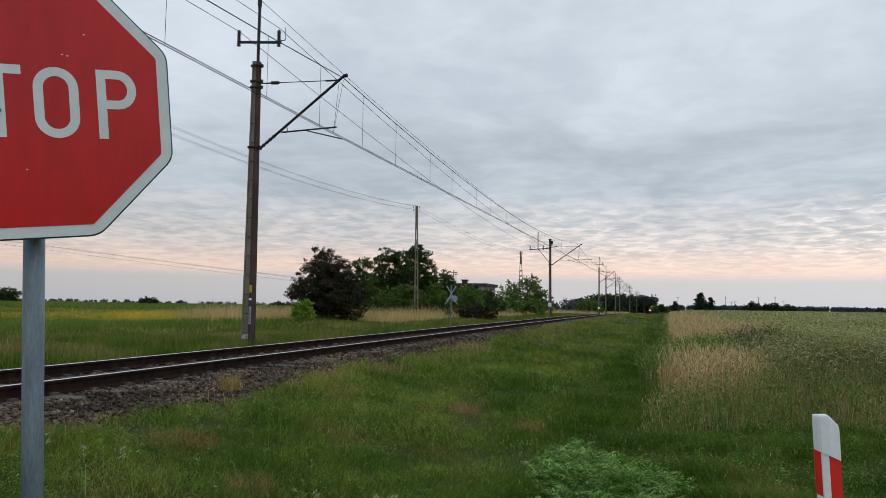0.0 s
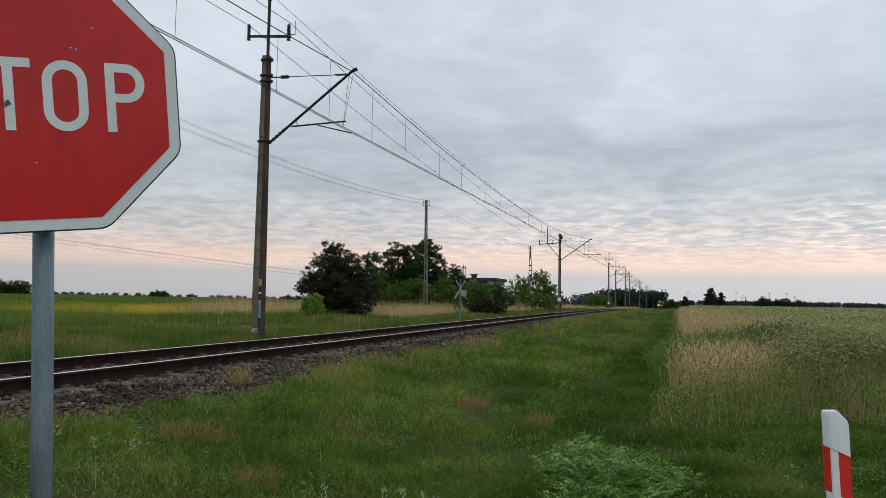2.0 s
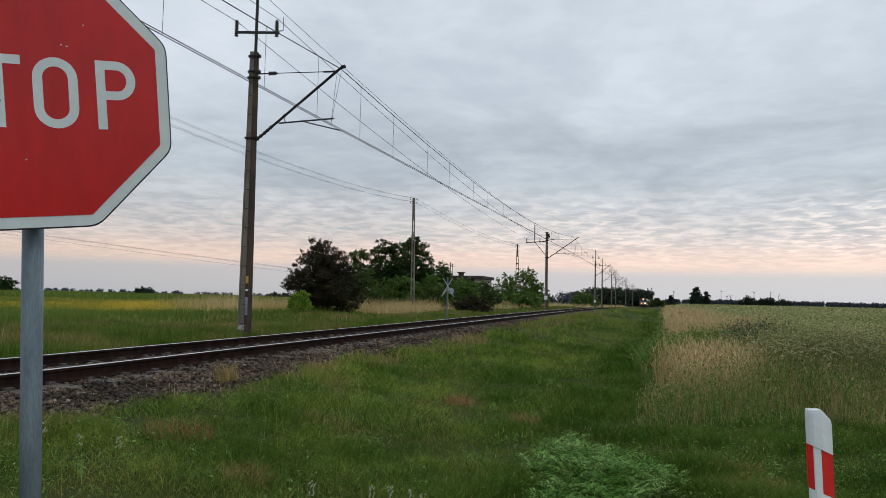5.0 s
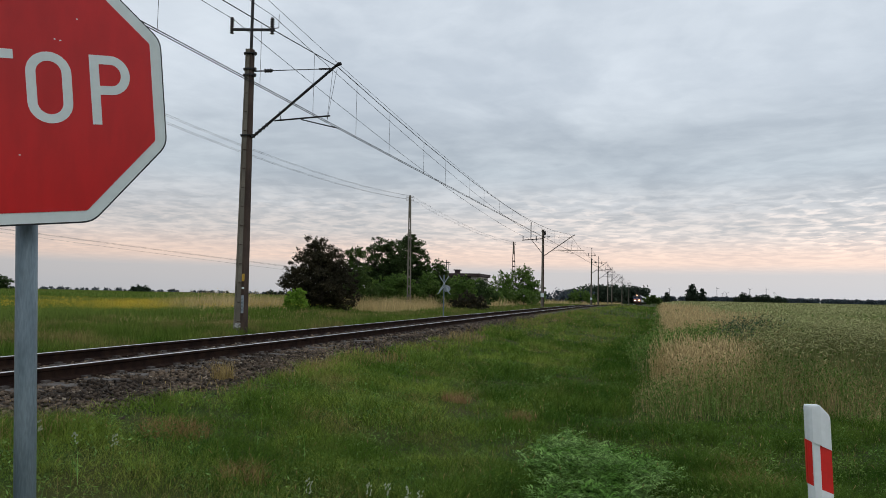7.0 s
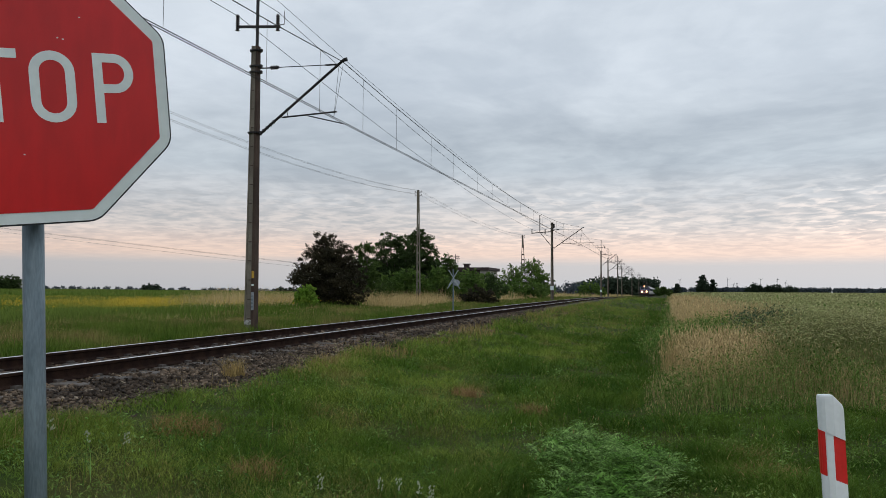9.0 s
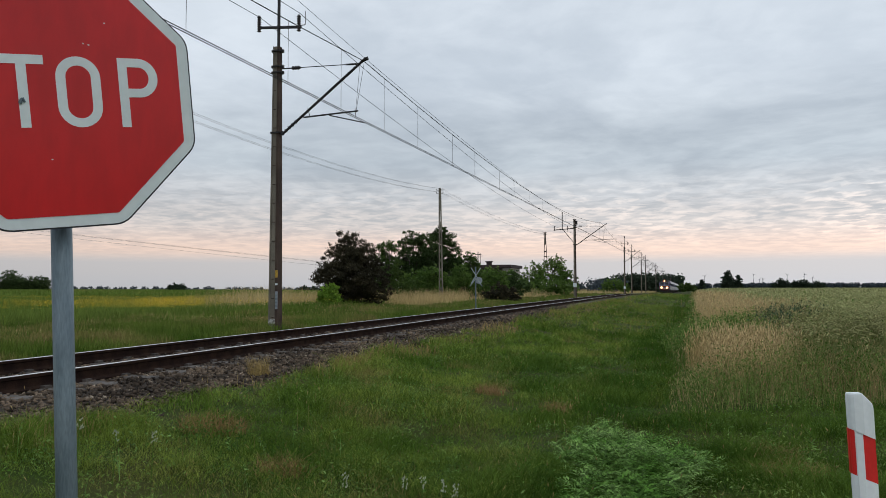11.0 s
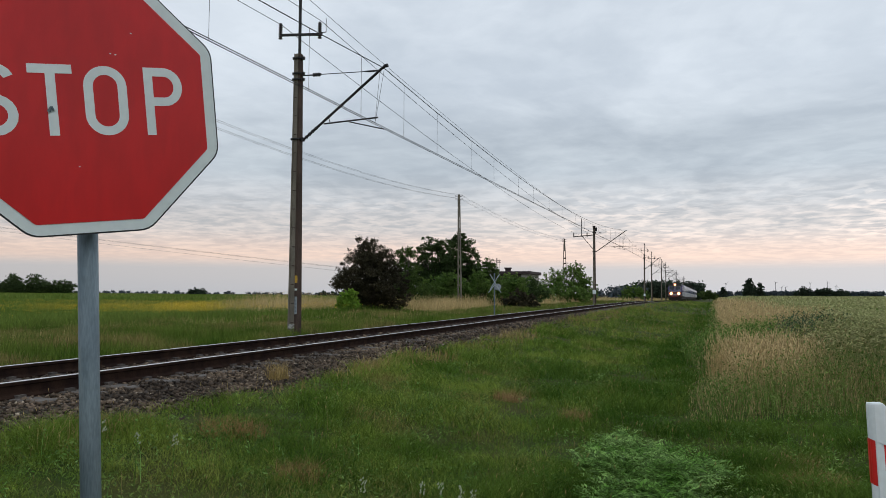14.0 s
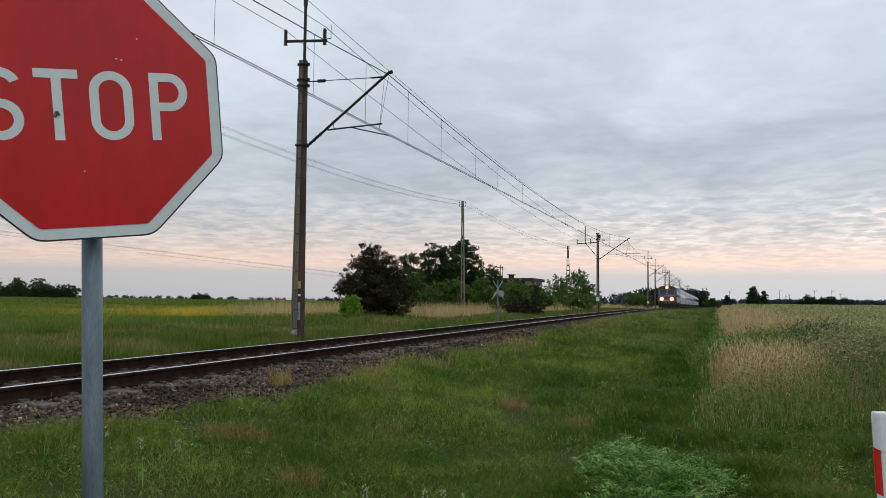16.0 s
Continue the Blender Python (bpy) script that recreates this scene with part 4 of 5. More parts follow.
def slips(tip, direction, length, r):
    """Slim pointed ears for the farther stalks."""
    n = len(tip)
    d = direction / np.linalg.norm(direction, axis=1)[:, None]
    a = np.cross(d, rng.normal(size=(n, 3)))
    a /= np.linalg.norm(a, axis=1)[:, None]
    L, r = np.broadcast_to(length, (n,))[:, None], np.broadcast_to(r, (n,))[:, None]
    mid = tip + d * L * 0.45
    v = np.stack([tip, mid + a * r, tip + d * L, mid - a * r], 1)
    t = np.arange(n)[:, None, None] * 4 + np.array([[[0, 1, 2], [0, 2, 3]]])
    return v.reshape(-1, 3), t.reshape(-1, 3)


def leaflets(c, size, flat=0.5, slim=0.32):
    """Diamond leaves at the points c."""
    n = len(c)
    size = np.broadcast_to(size, (n,))[:, None]
    a = rng.normal(size=(n, 3))
    a[:, 2] *= flat
    a /= np.linalg.norm(a, axis=1)[:, None]
    b = rng.normal(size=(n, 3))
    b[:, 2] *= flat
    b -= a * (a * b).sum(1)[:, None]
    b /= np.linalg.norm(b, axis=1)[:, None]
    up = np.cross(a, b) * size * 0.12
    v = np.stack([c - a * size * 0.6, c + b * size * slim + up, c + a * size * 0.6, c - b * size * slim + up], 1)
    t = np.arange(n)[:, None, None] * 4 + np.array([[[0, 1, 2], [0, 2, 3]]])
    return v.reshape(-1, 3), t.reshape(-1, 3)


def edge_depth(x, y):
    """How far inside the tall growth of the field edge a place lies."""
    u, _ = uv_of(x, y)
    side = u - 7.35 + 0.4 * np.exp(-((y - 18) / 3) ** 2) + 0.25 * np.exp(-((y - 11.5) / 1.5) ** 2) - 0.7 * (wave(x, y, 0.8) - 0.5) - 0.45 * (wave(x, y, 2.9, 0.7) - 0.5)
    front = y - 10.0 - 2.2 * (wave(x, y, 0.9, 1.0) - 0.5) - 1.2 * (wave(x, y, 2.6, 0.2) - 0.5)
    return np.minimum(side * 1.6, front)


def tall_zone(x, y):
    return edge_depth(x, y) > 0


def verge():
    near, dark, straw, tufts = [], [], [], []
    for r0, r1, dens, w, seg, hs in ((3.2, 8, 5200, 0.0038, 2, 0.8), (8, 14, 2300, 0.0058, 2, 0.85), (14, 26, 850, 0.010, 2, 0.95), (26, 60, 230, 0.017, 1, 1.1), (60, 170, 16, 0.05, 1, 1.3)):
        x, y = scatter(r0, r1, dens)
        u, v = uv_of(x, y)
        edge = 2.05 - 0.7 * np.clip((v - 14) / 30, 0, 1) + 0.45 * wave(x, y, 1.6) + 0.25 * wave(x, y, 5.0)
        ok = (u > edge) & (u < 9.5 if r0 > 13 else u < 99) & ~tall_zone(x, y)
        tuft = wave(x, y, 3.1, 0.5) * 0.6 + wave(x, y, 9.0, 1.5) * 0.4
        ok &= rng.uniform(size=len(x)) < 0.32 + 0.95 * tuft
        x, y, u, tuft = x[ok], y[ok], u[ok], tuft[ok]
        bare = (u > 6.8) & (y < 10.5) & (rng.uniform(size=len(x)) > 0.5 + 1.1 * tuft ** 2)
        x, y, u, tuft = x[~bare], y[~bare], u[~bare], tuft[~bare]
        h = hs * rng.uniform(0.06, 0.17, len(x)) * (0.25 + 2.1 * tuft ** 1.6) * np.where(u < 3.4, 1.3, 1.0)
        strip = (np.abs(u - 6.9 + 0.7 * (wave(x, y, 0.5) - 0.5) + 0.25 * rng.normal(size=len(x))) < 0.5) & (y > 7 + 2 * wave(x, y, 0.9))
        strip |= (wave(x, y, 0.62, 5.1) + 0.12 * rng.normal(size=len(x)) > 0.66) & (u > 3.2)
        # Dark blades by the field edge paint in the shade between tall stems.
        strip |= (u > 7.2) & (rng.uniform(size=len(x)) < 0.3 + 0.9 * wave(x, y, 1.2, 0.4))
        h = np.where(strip, h * 1.25, h)
        for sel, bag in ((~strip, near), (strip, dark)):
            q = blades(x[sel], y[sel], h[sel], w * rng.uniform(0.7, 1.4, sel.sum()), rng.uniform(0.3, 1.6, sel.sum()), seg)
            bag.append(q[:2])
        # straw-coloured fringe along the stones
        k = (u < 2.75 + 0.5 * wave(x, y, 2.0)) & (rng.uniform(size=len(x)) < 0.32 * np.clip(2.5 * wave(x, y, 1.3, 1.7) - 0.9, 0, 1))
        straw.append(blades(x[k], y[k], rng.uniform(0.1, 0.32, k.sum()), w * 0.9, rng.uniform(0.1, 0.6, k.sum()), 2)[:2])
        # thin seed stalks
        k = rng.uniform(size=len(x)) < (0.0016 if r0 < 20 else 0.010)
        q = blades(x[k], y[k], rng.uniform(0.16, 0.36, k.sum()), w * 0.55, rng.uniform(0.05, 0.4, k.sum()), 2)
        straw.append(q[:2])
        straw.append(spindles(q[2], np.stack([rng.normal(size=k.sum()) * 0.5, rng.normal(size=k.sum()) * 0.5, np.ones(k.sum())], 1), 0.05, w * 0.8))
    stuff("verge_grass", near, M_GRASS, "patchy green and browning verge grass", "grass")
    stuff("ditch_grass", dark, M_GRASS_DARK, "dark grass of the ditch and verge patches, darkened for shade by the field", "grass")
    # dry tufts
    for cx, cy, r in ((-2.3, 6.95, 0.3), (-1.4, 5.8, 0.2), (2.75, 6.6, 0.3), (2.9, 7.4, 0.22), (0.3, 10.5, 0.2), (1.1, 9.6, 0.2)):
        n = int(2600 * r)
        a, d = rng.uniform(0, 2 * np.pi, n), r * np.sqrt(rng.uniform(size=n))
        tufts.append(blades(cx + d * np.cos(a), cy + d * np.sin(a), rng.uniform(0.06, 0.2, n), 0.004, rng.uniform(0.2, 1.2, n))[:2])
    stuff("withered_tufts", tufts, M_TUFT, "withered reddish brown grass tufts", "grass")
    n = 260
    a, d = rng.uniform(0, 2 * np.pi, n), 0.14 * np.sqrt(rng.uniform(size=n))
    straw.append(blades(-2.75 + d * np.cos(a), 10.15 + d * np.sin(a), rng.uniform(0.1, 0.34, n), 0.006, rng.uniform(0.1, 0.7, n))[:2])
    stuff("dry_grass_stalks", straw, M_STRAW, "thin straw-coloured grass stalks with seed heads", "grass")


def far_side():
    green, dry, crop = [], [], []
    for r0, r1, dens, w, seg in ((12, 26, 420, 0.014, 2), (26, 50, 130, 0.032, 1), (50, 110, 22, 0.07, 1), (110, 330, 2.2, 0.25, 1)):
        x, y = scatter(r0, r1, dens, -44, 24)
        u, v = uv_of(x, y)
        ok = u < -2.05 - 0.3 * wave(x, y, 1.4)
        x, y, u = x[ok], y[ok], u[ok]
        n = len(x)
        tan = (wave(x, y, 0.22, 0.3) > 0.5) & (u < -6.5 - 2 * wave(x, y, 0.3)) & (u > -24)
        bank = (x > -0.30 * y + 1.6 * rng.normal(size=n)) & (u < np.interp(x, (-5, -3), (-9.4, -5.6)) - 0.8 * wave(x, y, 0.5)) & (u > -19) & (y > 30)
        pick = rng.uniform(size=n)
        is_dry = ((tan | (u < -4.5)) & (pick < 0.03 + 0.12 * wave(x, y, 0.8, 2.4))) | (bank & (pick < 0.7))
        is_field = (u < -8.5) & ~is_dry
        rest = ~is_dry & ~is_field
        k = rest
        green.append(blades(x[k], y[k], rng.uniform(0.14, 0.32, k.sum()) * (0.6 + 0.7 * wave(x[k], y[k], 1.1)), w * rng.uniform(0.7, 1.3, k.sum()), rng.uniform(0.1, 0.5, k.sum()), seg)[:2])
        k = is_dry
        dry.append(blades(x[k], y[k], np.where(bank[k], 1.0, 0.30) * rng.uniform(0.35, 1.1, k.sum()) * (0.6 + 0.6 * wave(x[k], y[k], 0.7, 1.1)), w * rng.uniform(0.4, 0.8, k.sum()), rng.uniform(0.1, 0.6, k.sum()), seg)[:2])
        k = is_field
        crop.append(blades(x[k], y[k], rng.uniform(0.25, 0.5, k.sum()) * (1 if r0 < 100 else 1.6), w * 1.3, rng.uniform(0.1, 0.6, k.sum()), seg)[:2])
    stuff("tall_grass", green, M_GRASS_FAR, "taller green grass beyond the track", "grass")
    stuff("dry_bank_grass", dry, M_BANK, "tall dry yellow grass on the bank", "grass")
    stuff("field_crop", crop, M_CROP, "low green field crop", "crop")
    # yellow flowers
    x, y = scatter(18, 80, 34.0, -44, -6)
    u, v = uv_of(x, y)
    patch = np.exp(-((np.hypot(x, y) - 37) / 6) ** 2) * (0.10 + 2.6 * np.exp(-((np.degrees(np.arctan2(x, y)) + 21.3) / 1.7) ** 2) + 0.5 * np.exp(-((np.degrees(np.arctan2(x, y)) + 26) / 4) ** 2)) + 0.07 * wave(x, y, 0.3)
    ok = (u < -9) & (rng.uniform(size=len(x)) < patch * (0.15 + 1.1 * np.clip(2.2 * wave(x, y, 0.55, 2.0) - 0.6, 0, 1)))
    x, y = x[ok], y[ok]
    c = np.stack([x, y, ground_z(x, y) + rng.uniform(0.34, 0.50, len(x))], 1)
    c = np.repeat(c, 7, 0) + rng.normal(size=(len(c) * 7, 3)) * [0.25, 0.25, 0.05]
    stuff("yellow_flowers", [leaflets(c, rng.uniform(0.018, 0.040, len(c)), 0.9)], M_PETAL, "bright yellow flowers scattered over the field", "flowers")


def right_field():
    dry, ears, stalks, weed, straw, dark = [], [], [], [], [], []
    for r0, r1, dens, w, seg in ((9, 17, 600, 0.0062, 2), (17, 32, 190, 0.0095, 2), (32, 70, 48, 0.022, 2), (70, 160, 6, 0.08, 1), (160, 420, 0.8, 0.28, 1)):
        x, y = scatter(r0, r1, dens, 8, 46)
        u, v = uv_of(x, y)
        ok = tall_zone(x, y)
        x, y, u = x[ok], y[ok], u[ok]
        n = len(x)
        pick, soft = rng.uniform(size=n), wave(x, y, 0.7, 0.8)
        jit = 0.7 * soft + 0.15 + 0.14 * rng.normal(size=n)
        e1 = ((x - 4.55 - 0.3 * (y - 13.5)) / 1.15) ** 2 + ((y - 13.7) / 2.0) ** 2
        patch1 = e1 < 0.55 + 0.7 * jit
        hollow = (y > 14.9 + 1.4 * jit) & (y < 22.0 + 3 * jit) & (u < 9.2 + 1.8 * jit)
        patch2 = (y > 21.5 + 3 * jit) & (y < 75) & (u < 9.7 + 2.2 * jit) & (u > 7.7 + 0.6 * jit)
        thistle = ((x - 7.55 - 0.36 * (y - 18)) / 0.75) ** 2 + ((y - 18.5) / 3.4) ** 2 < 0.4 + 0.8 * jit
        weedy = hollow | thistle | ((wave(x, y, 0.5, 3.3) > 0.68) & (y < 40) & (y > 17) & (u > 10))
        inner = edge_depth(x, y) > 0.1 + 1.5 * wave(x, y, 1.5, 4.2) * (0.6 + 0.4 * jit)
        is_dry = inner & ~thistle & ((patch1 & ~hollow & (pick < 0.8 + 0.3 * wave(x, y, 1.9, 0.9))) | (patch2 & ~hollow & (pick < 0.85)))
        is_wheat = ~is_dry & ~weedy & (u > 8.5 + 1.5 * jit) & (y > 10.6 + 2.0 * jit) & (pick < 0.92)
        other = ~is_dry & ~is_wheat
        k = is_dry
        deep = np.clip(edge_depth(x, y) / 2.2, 0, 1)
        ear = spindles if r0 < 17 else slips
        hh = np.where(patch1[k], 0.9, 1.25) * rng.uniform(0.8, 1.1, k.sum()) * (1 - (1 - 0.5 * deep[k]) * rng.uniform(0, 0.65, k.sum()))
        q = blades(x[k], y[k], hh, w * 0.8, rng.uniform(0.03, 0.22, k.sum()), seg)
        dry.append(q[:2])
        dry.append(ear(q[2] - [0, 0, 0.1], np.stack([rng.normal(size=k.sum()) * 0.3, rng.normal(size=k.sum()) * 0.3, np.ones(k.sum())], 1), rng.uniform(0.12, 0.22, k.sum()), w * 0.62))
        k = is_wheat
        q = blades(x[k], y[k], rng.uniform(0.95, 1.22, k.sum()) * (1 - (1 - deep[k] * 0.75) * rng.uniform(0, 0.6, k.sum())), w * 0.9, rng.uniform(0.03, 0.2, k.sum()), seg)
        stalks.append(q[:2])
        dr = np.stack([rng.normal(size=k.sum()), rng.normal(size=k.sum()), rng.normal(size=k.sum()) * 0.5 + 0.25], 1)
        ears.append(ear(q[2], dr, rng.uniform(0.10, 0.16, k.sum()) * (1 if r0 < 60 else 2), w * (1.4 if r0 < 17 else 1.05)))
        k = other
        m = k.sum()
        hh = rng.uniform(0.35, 0.8, m) * (0.16 + 1.05 * deep[k]) * (0.6 + 0.8 * soft[k])
        hh = np.where(weedy[k], rng.uniform(0.45, 0.95, m) * (0.65 + 0.35 * deep[k]), hh)
        hh = np.where(thistle[k], rng.uniform(0.6, 1.15, m), hh)
        q = blades(x[k], y[k], hh, w * 1.1, rng.uniform(0.1, 0.5, m), seg)
        half = rng.uniform(size=m) < (0.22 + 0.25 * deep[k]) + (0.35 + 0.5 * deep[k]) * np.clip(1.8 * wave(x[k], y[k], 1.3, 2.2) - 0.35, 0, 1) * np.where(thistle[k], 0.05, np.where(weedy[k], 0.2, 1.0))
        v5, t5, _ = q
        per = 5 if seg == 2 else 3
        for keep, bag in ((~half & ~thistle[k], weed), (~half & thistle[k], dark), (half, straw)):
            ids = np.flatnonzero(keep)
            vv = v5.reshape(m, per, 3)[ids].reshape(-1, 3)
            base_t = t5.reshape(m, -1, 3)[:1] if m else t5.reshape(0, 1, 3)
            tt = (np.arange(len(ids))[:, None, None] * per + base_t).reshape(-1, 3)
            bag.append((vv, tt))
        sel = rng.uniform(size=m) < 0.05 + 0.45 * deep[k]
        straw.append(ear(q[2][sel], np.stack([rng.normal(size=sel.sum()) * 0.5, rng.normal(size=sel.sum()) * 0.5, np.ones(sel.sum())], 1), rng.uniform(0.05, 0.1, sel.sum()), w * 0.7))
        if r0 < 60:
            for zone, bag in ((~thistle[k], weed), (thistle[k], dark)):
                few = zone & (rng.uniform(size=m) < np.where(weedy[k], 0.95, 0.3))
                c = np.repeat(q[2][few] - [0, 0, 0.12], 5, 0) + rng.normal(size=(few.sum() * 5, 3)) * [0.06, 0.06, 0.11]
                bag.append(leaflets(c, w * rng.uniform(3, 8, len(c)), 0.9, 0.25))
    stuff("dry_reed_grass", dry, M_DRY, "tall pinkish tan dry reed grass", "grass")
    stuff("wheat_stalks", stalks, M_WHEAT_STALK, "green stalks of ripening wheat", "wheat")
    stuff("wheat_ears", ears, M_WHEAT, "pale ears of ripening wheat", "wheat")
    stuff("field_edge_weeds", weed, M_WEED, "mixed green weeds at the field edge", "weeds")
    stuff("thistles", dark, M_THISTLE, "dark blue-green thistles among the wheat", "weeds")
    stuff("brown_seed_heads", straw, M_BROWN, "brown seed heads at the field edge", "grass")


def fronds(x, y, rise, length, pairs=7):
    """Arching feathery leaves, each a row of paired leaflets along a midrib."""
    n = len(x)
    base = np.stack([x, y, ground_z(x, y) + rise], 1)
    a = rng.uniform(0, 2 * np.pi, n)
    out = np.stack([np.cos(a), np.sin(a), np.zeros(n)], 1)
    side = np.stack([-np.sin(a), np.cos(a), rng.normal(size=n) * 0.35], 1)
    lift = rng.uniform(0.5, 1.6, n)
    made = []
    for k in range(pairs):
        f = 0.2 + 0.8 * k / (pairs - 1)
        c = base + out * (length * f)[:, None]
        c[:, 2] += length * (lift * f - 0.75 * f * f)
        for sgn in (-1, 1):
            w = length * 0.24 * (1.15 - abs(f - 0.55))
            tip = c + (side * sgn + out * 0.45) * w[:, None]
            tip[:, 2] += w * rng.uniform(-0.25, 0.35, n)
            across = out * (w * 0.26)[:, None]
            mid = (c + tip) / 2
            mid[:, 2] += w * 0.12
            v = np.stack([c, mid + across, tip, mid - across], 1).reshape(-1, 3)
            t = (np.arange(n)[:, None, None] * 4 + np.array([[[0, 1, 2], [0, 2, 3]]])).reshape(-1, 3)
            made.append((v, t))
    return made


def leafy_patch():
    n = 1900
    a, d = rng.uniform(0, 2 * np.pi, n), np.sqrt(rng.uniform(size=n))
    wob = 0.8 + 0.22 * np.sin(3 * a + 1) + 0.13 * np.sin(7 * a)
    x = 1.33 + 0.66 * wob * d * np.cos(a) + 0.34 * wob * d * np.sin(a)
    y = 6.45 + 1.75 * wob * d * np.sin(a)
    hump = wave(x, y, 4.5, 2.7)
    rise = rng.uniform(0.02, 0.16, n) * (0.5 + hump) * (1.2 - 0.6 * d)
    stuff("leafy_weed_patch", fronds(x, y, rise, rng.uniform(0.09, 0.19, n)), M_FERN, "low silvery green feathery weeds in the ditch grass", "weeds")


def umbels():
    # The first three are umbels, the other five pale feathery grass heads.
    plants = ((-2.65, 5.2, 0.42), (-2.4, 5.2, 0.36), (-2.2, 5.35, 0.33), (-0.8, 4.95, 0.3), (-0.42, 5.0, 0.3), (-0.3, 4.9, 0.34), (-0.18, 5.05, 0.28), (-0.1, 4.9, 0.3))
    for x, y, h in plants:
        g = gz(x, y)
        e = empty("wild_carrot", pose(x, y, g), "small plant with a pale feathery head in the grass", "flower", "white umbel flowers")
        bm = bmesh.new()
        rod(bm, (0, 0, -0.03), (0.02, 0, h), 0.004, 0.002, 5)
        part("stem", bm, M_WEED, e)
        bm = bmesh.new()
        for i in range(16):
            a, r = random.uniform(0, 6.28), 0.022 * math.sqrt(random.random())
            c = Vector((0.02 + r * math.cos(a), r * math.sin(a), h + random.uniform(-0.07, 0.012)))
            rod(bm, c, c + Vector((0.3 * r, 0, 0.012)), 0.005, 0.002, 5)
        part("umbel", bm, M_UMBEL, e, "pale feathery flower head")


def low_weeds():
    light, dark = [], []
    for i in range(800):
        a, r = radians(random.uniform(-40, 36)), random.uniform(4.4, 16)
        x, y = r * math.sin(a), r * math.cos(a)
        u, _ = uv_of(x, y)
        if u < 2.7 or tall_zone(np.array([x]), np.array([y]))[0]:
            continue
        k = random.randint(30, 90)
        w = random.uniform(0.06, 0.22)
        c = np.stack([x + rng.normal(size=k) * w, y + rng.normal(size=k) * w, np.full(k, gz(x, y)) + rng.uniform(0.02, 0.16, k)], 1)
        (light if random.random() < 0.07 else dark).append(leaflets(c, rng.uniform(0.010, 0.026, k) * (1 + r / 16), 0.6, 0.2))
    stuff("clover_leaves", light, M_FERN, "light green low weed leaves in the verge", "weeds")
    stuff("low_weeds", dark, M_WEED, "dark green low weed leaves in the verge", "weeds")


def around_the_camera():
    pieces = []
    for r0, r1, dens, w, a0, a1 in ((0.45, 3.3, 700, 0.009, -180, 180), (3.2, 12, 90, 0.02, 43, 317)):
        x, y = scatter(r0, r1, dens, a0, a1)
        u, _ = uv_of(x, y)
        ok = (u > 2.4) & (rng.uniform(size=len(x)) < 0.4 + 0.8 * wave(x, y, 3.0))
        x, y = x[ok], y[ok]
        pieces.append(blades(x, y, rng.uniform(0.05, 0.16, len(x)), w, rng.uniform(0.3, 1.4, len(x)))[:2])
    stuff("trampled_grass", pieces, M_GRASS, "short green grass round the road sign", "grass")


def weed_stems():
    n = 80
    a, r = np.radians(rng.uniform(-36, 30, n)), rng.uniform(4.4, 10, n)
    x, y = r * np.sin(a), r * np.cos(a)
    u, _ = uv_of(x, y)
    ok = (u > 2.8) & ~tall_zone(x, y)
    x, y = x[ok], y[ok]
    n = len(x)
    q = blades(x, y, rng.uniform(0.16, 0.36, n), 0.006, rng.uniform(0.05, 0.3, n))
    base = np.stack([x, y, ground_z(x, y)], 1)
    pieces = [q[:2]]
    for k in range(9):
        c = base + (q[2] - base) * (0.3 + 0.7 * k / 8) + rng.normal(size=(n, 3)) * [0.014, 0.014, 0.01]
        pieces.append(leaflets(c, rng.uniform(0.02, 0.045, n), 0.8, 0.16))
    stuff("weed_stems", pieces, M_FERN, "upright light green weed stems in the grass", "weeds")


verge()
around_the_camera()
weed_stems()
low_weeds()
far_side()
right_field()
leafy_patch()
umbels()


# ---- ballast stones ----
def ballast():
    n = 38000
    v = np.concatenate([rng.uniform(-1, 14, 28000), rng.uniform(14, 45, 10000)])
    u = np.concatenate([rng.uniform(-1.9, 2.8, n - 8000), rng.uniform(0.85, 2.7, 8000)])
    rng.shuffle(u)
    s = np.where(v < 14, 0.013 + 0.027 * rng.uniform(size=n) ** 1.6, rng.uniform(0.028, 0.055, n))
    z = rail_z(v) + np.interp(u, (-2.5, -2.3, -1.5, 1.5, 2.3, 2.6), (-0.32, -0.26, -0.19, -0.19, -0.24, -0.32)) + s * rng.uniform(-0.1, 0.7, n)
    c = np.stack([FOOT.x + ACROSS.x * u + ALONG.x * v, FOOT.y + ACROSS.y * u + ALONG.y * v, z], 1)
    unit = np.array([(1, 0, 0), (-1, 0, 0), (0, 1, 0), (0, -1, 0), (0, 0, 1), (0, 0, -1)], float)
    face = np.array([(0, 2, 4), (2, 1, 4), (1, 3, 4), (3, 0, 4), (2, 0, 5), (1, 2, 5), (3, 1, 5), (0, 3, 5)])
    q = rng.normal(size=(n, 3, 3))
    q, _ = np.linalg.qr(q)
    p = unit[None] * rng.uniform(0.6, 1.25, (n, 6, 1)) + rng.normal(size=(n, 6, 3)) * 0.22
    p = np.einsum("nij,nkj->nki", q, p) * s[:, None, None] * np.array([1, 1, 0.8]) + c[:, None]
    t = np.arange(n)[:, None, None] * 6 + face[None]
    me = mesh_from("ballast_stones", p.reshape(-1, 3), t.reshape(-1, 3))
    me.materials.append(M_STONE)
    ob = tagged(new("ballast_stones", me), "grey and brown crushed ballast stones", "ballast", kind="stuff")


ballast()


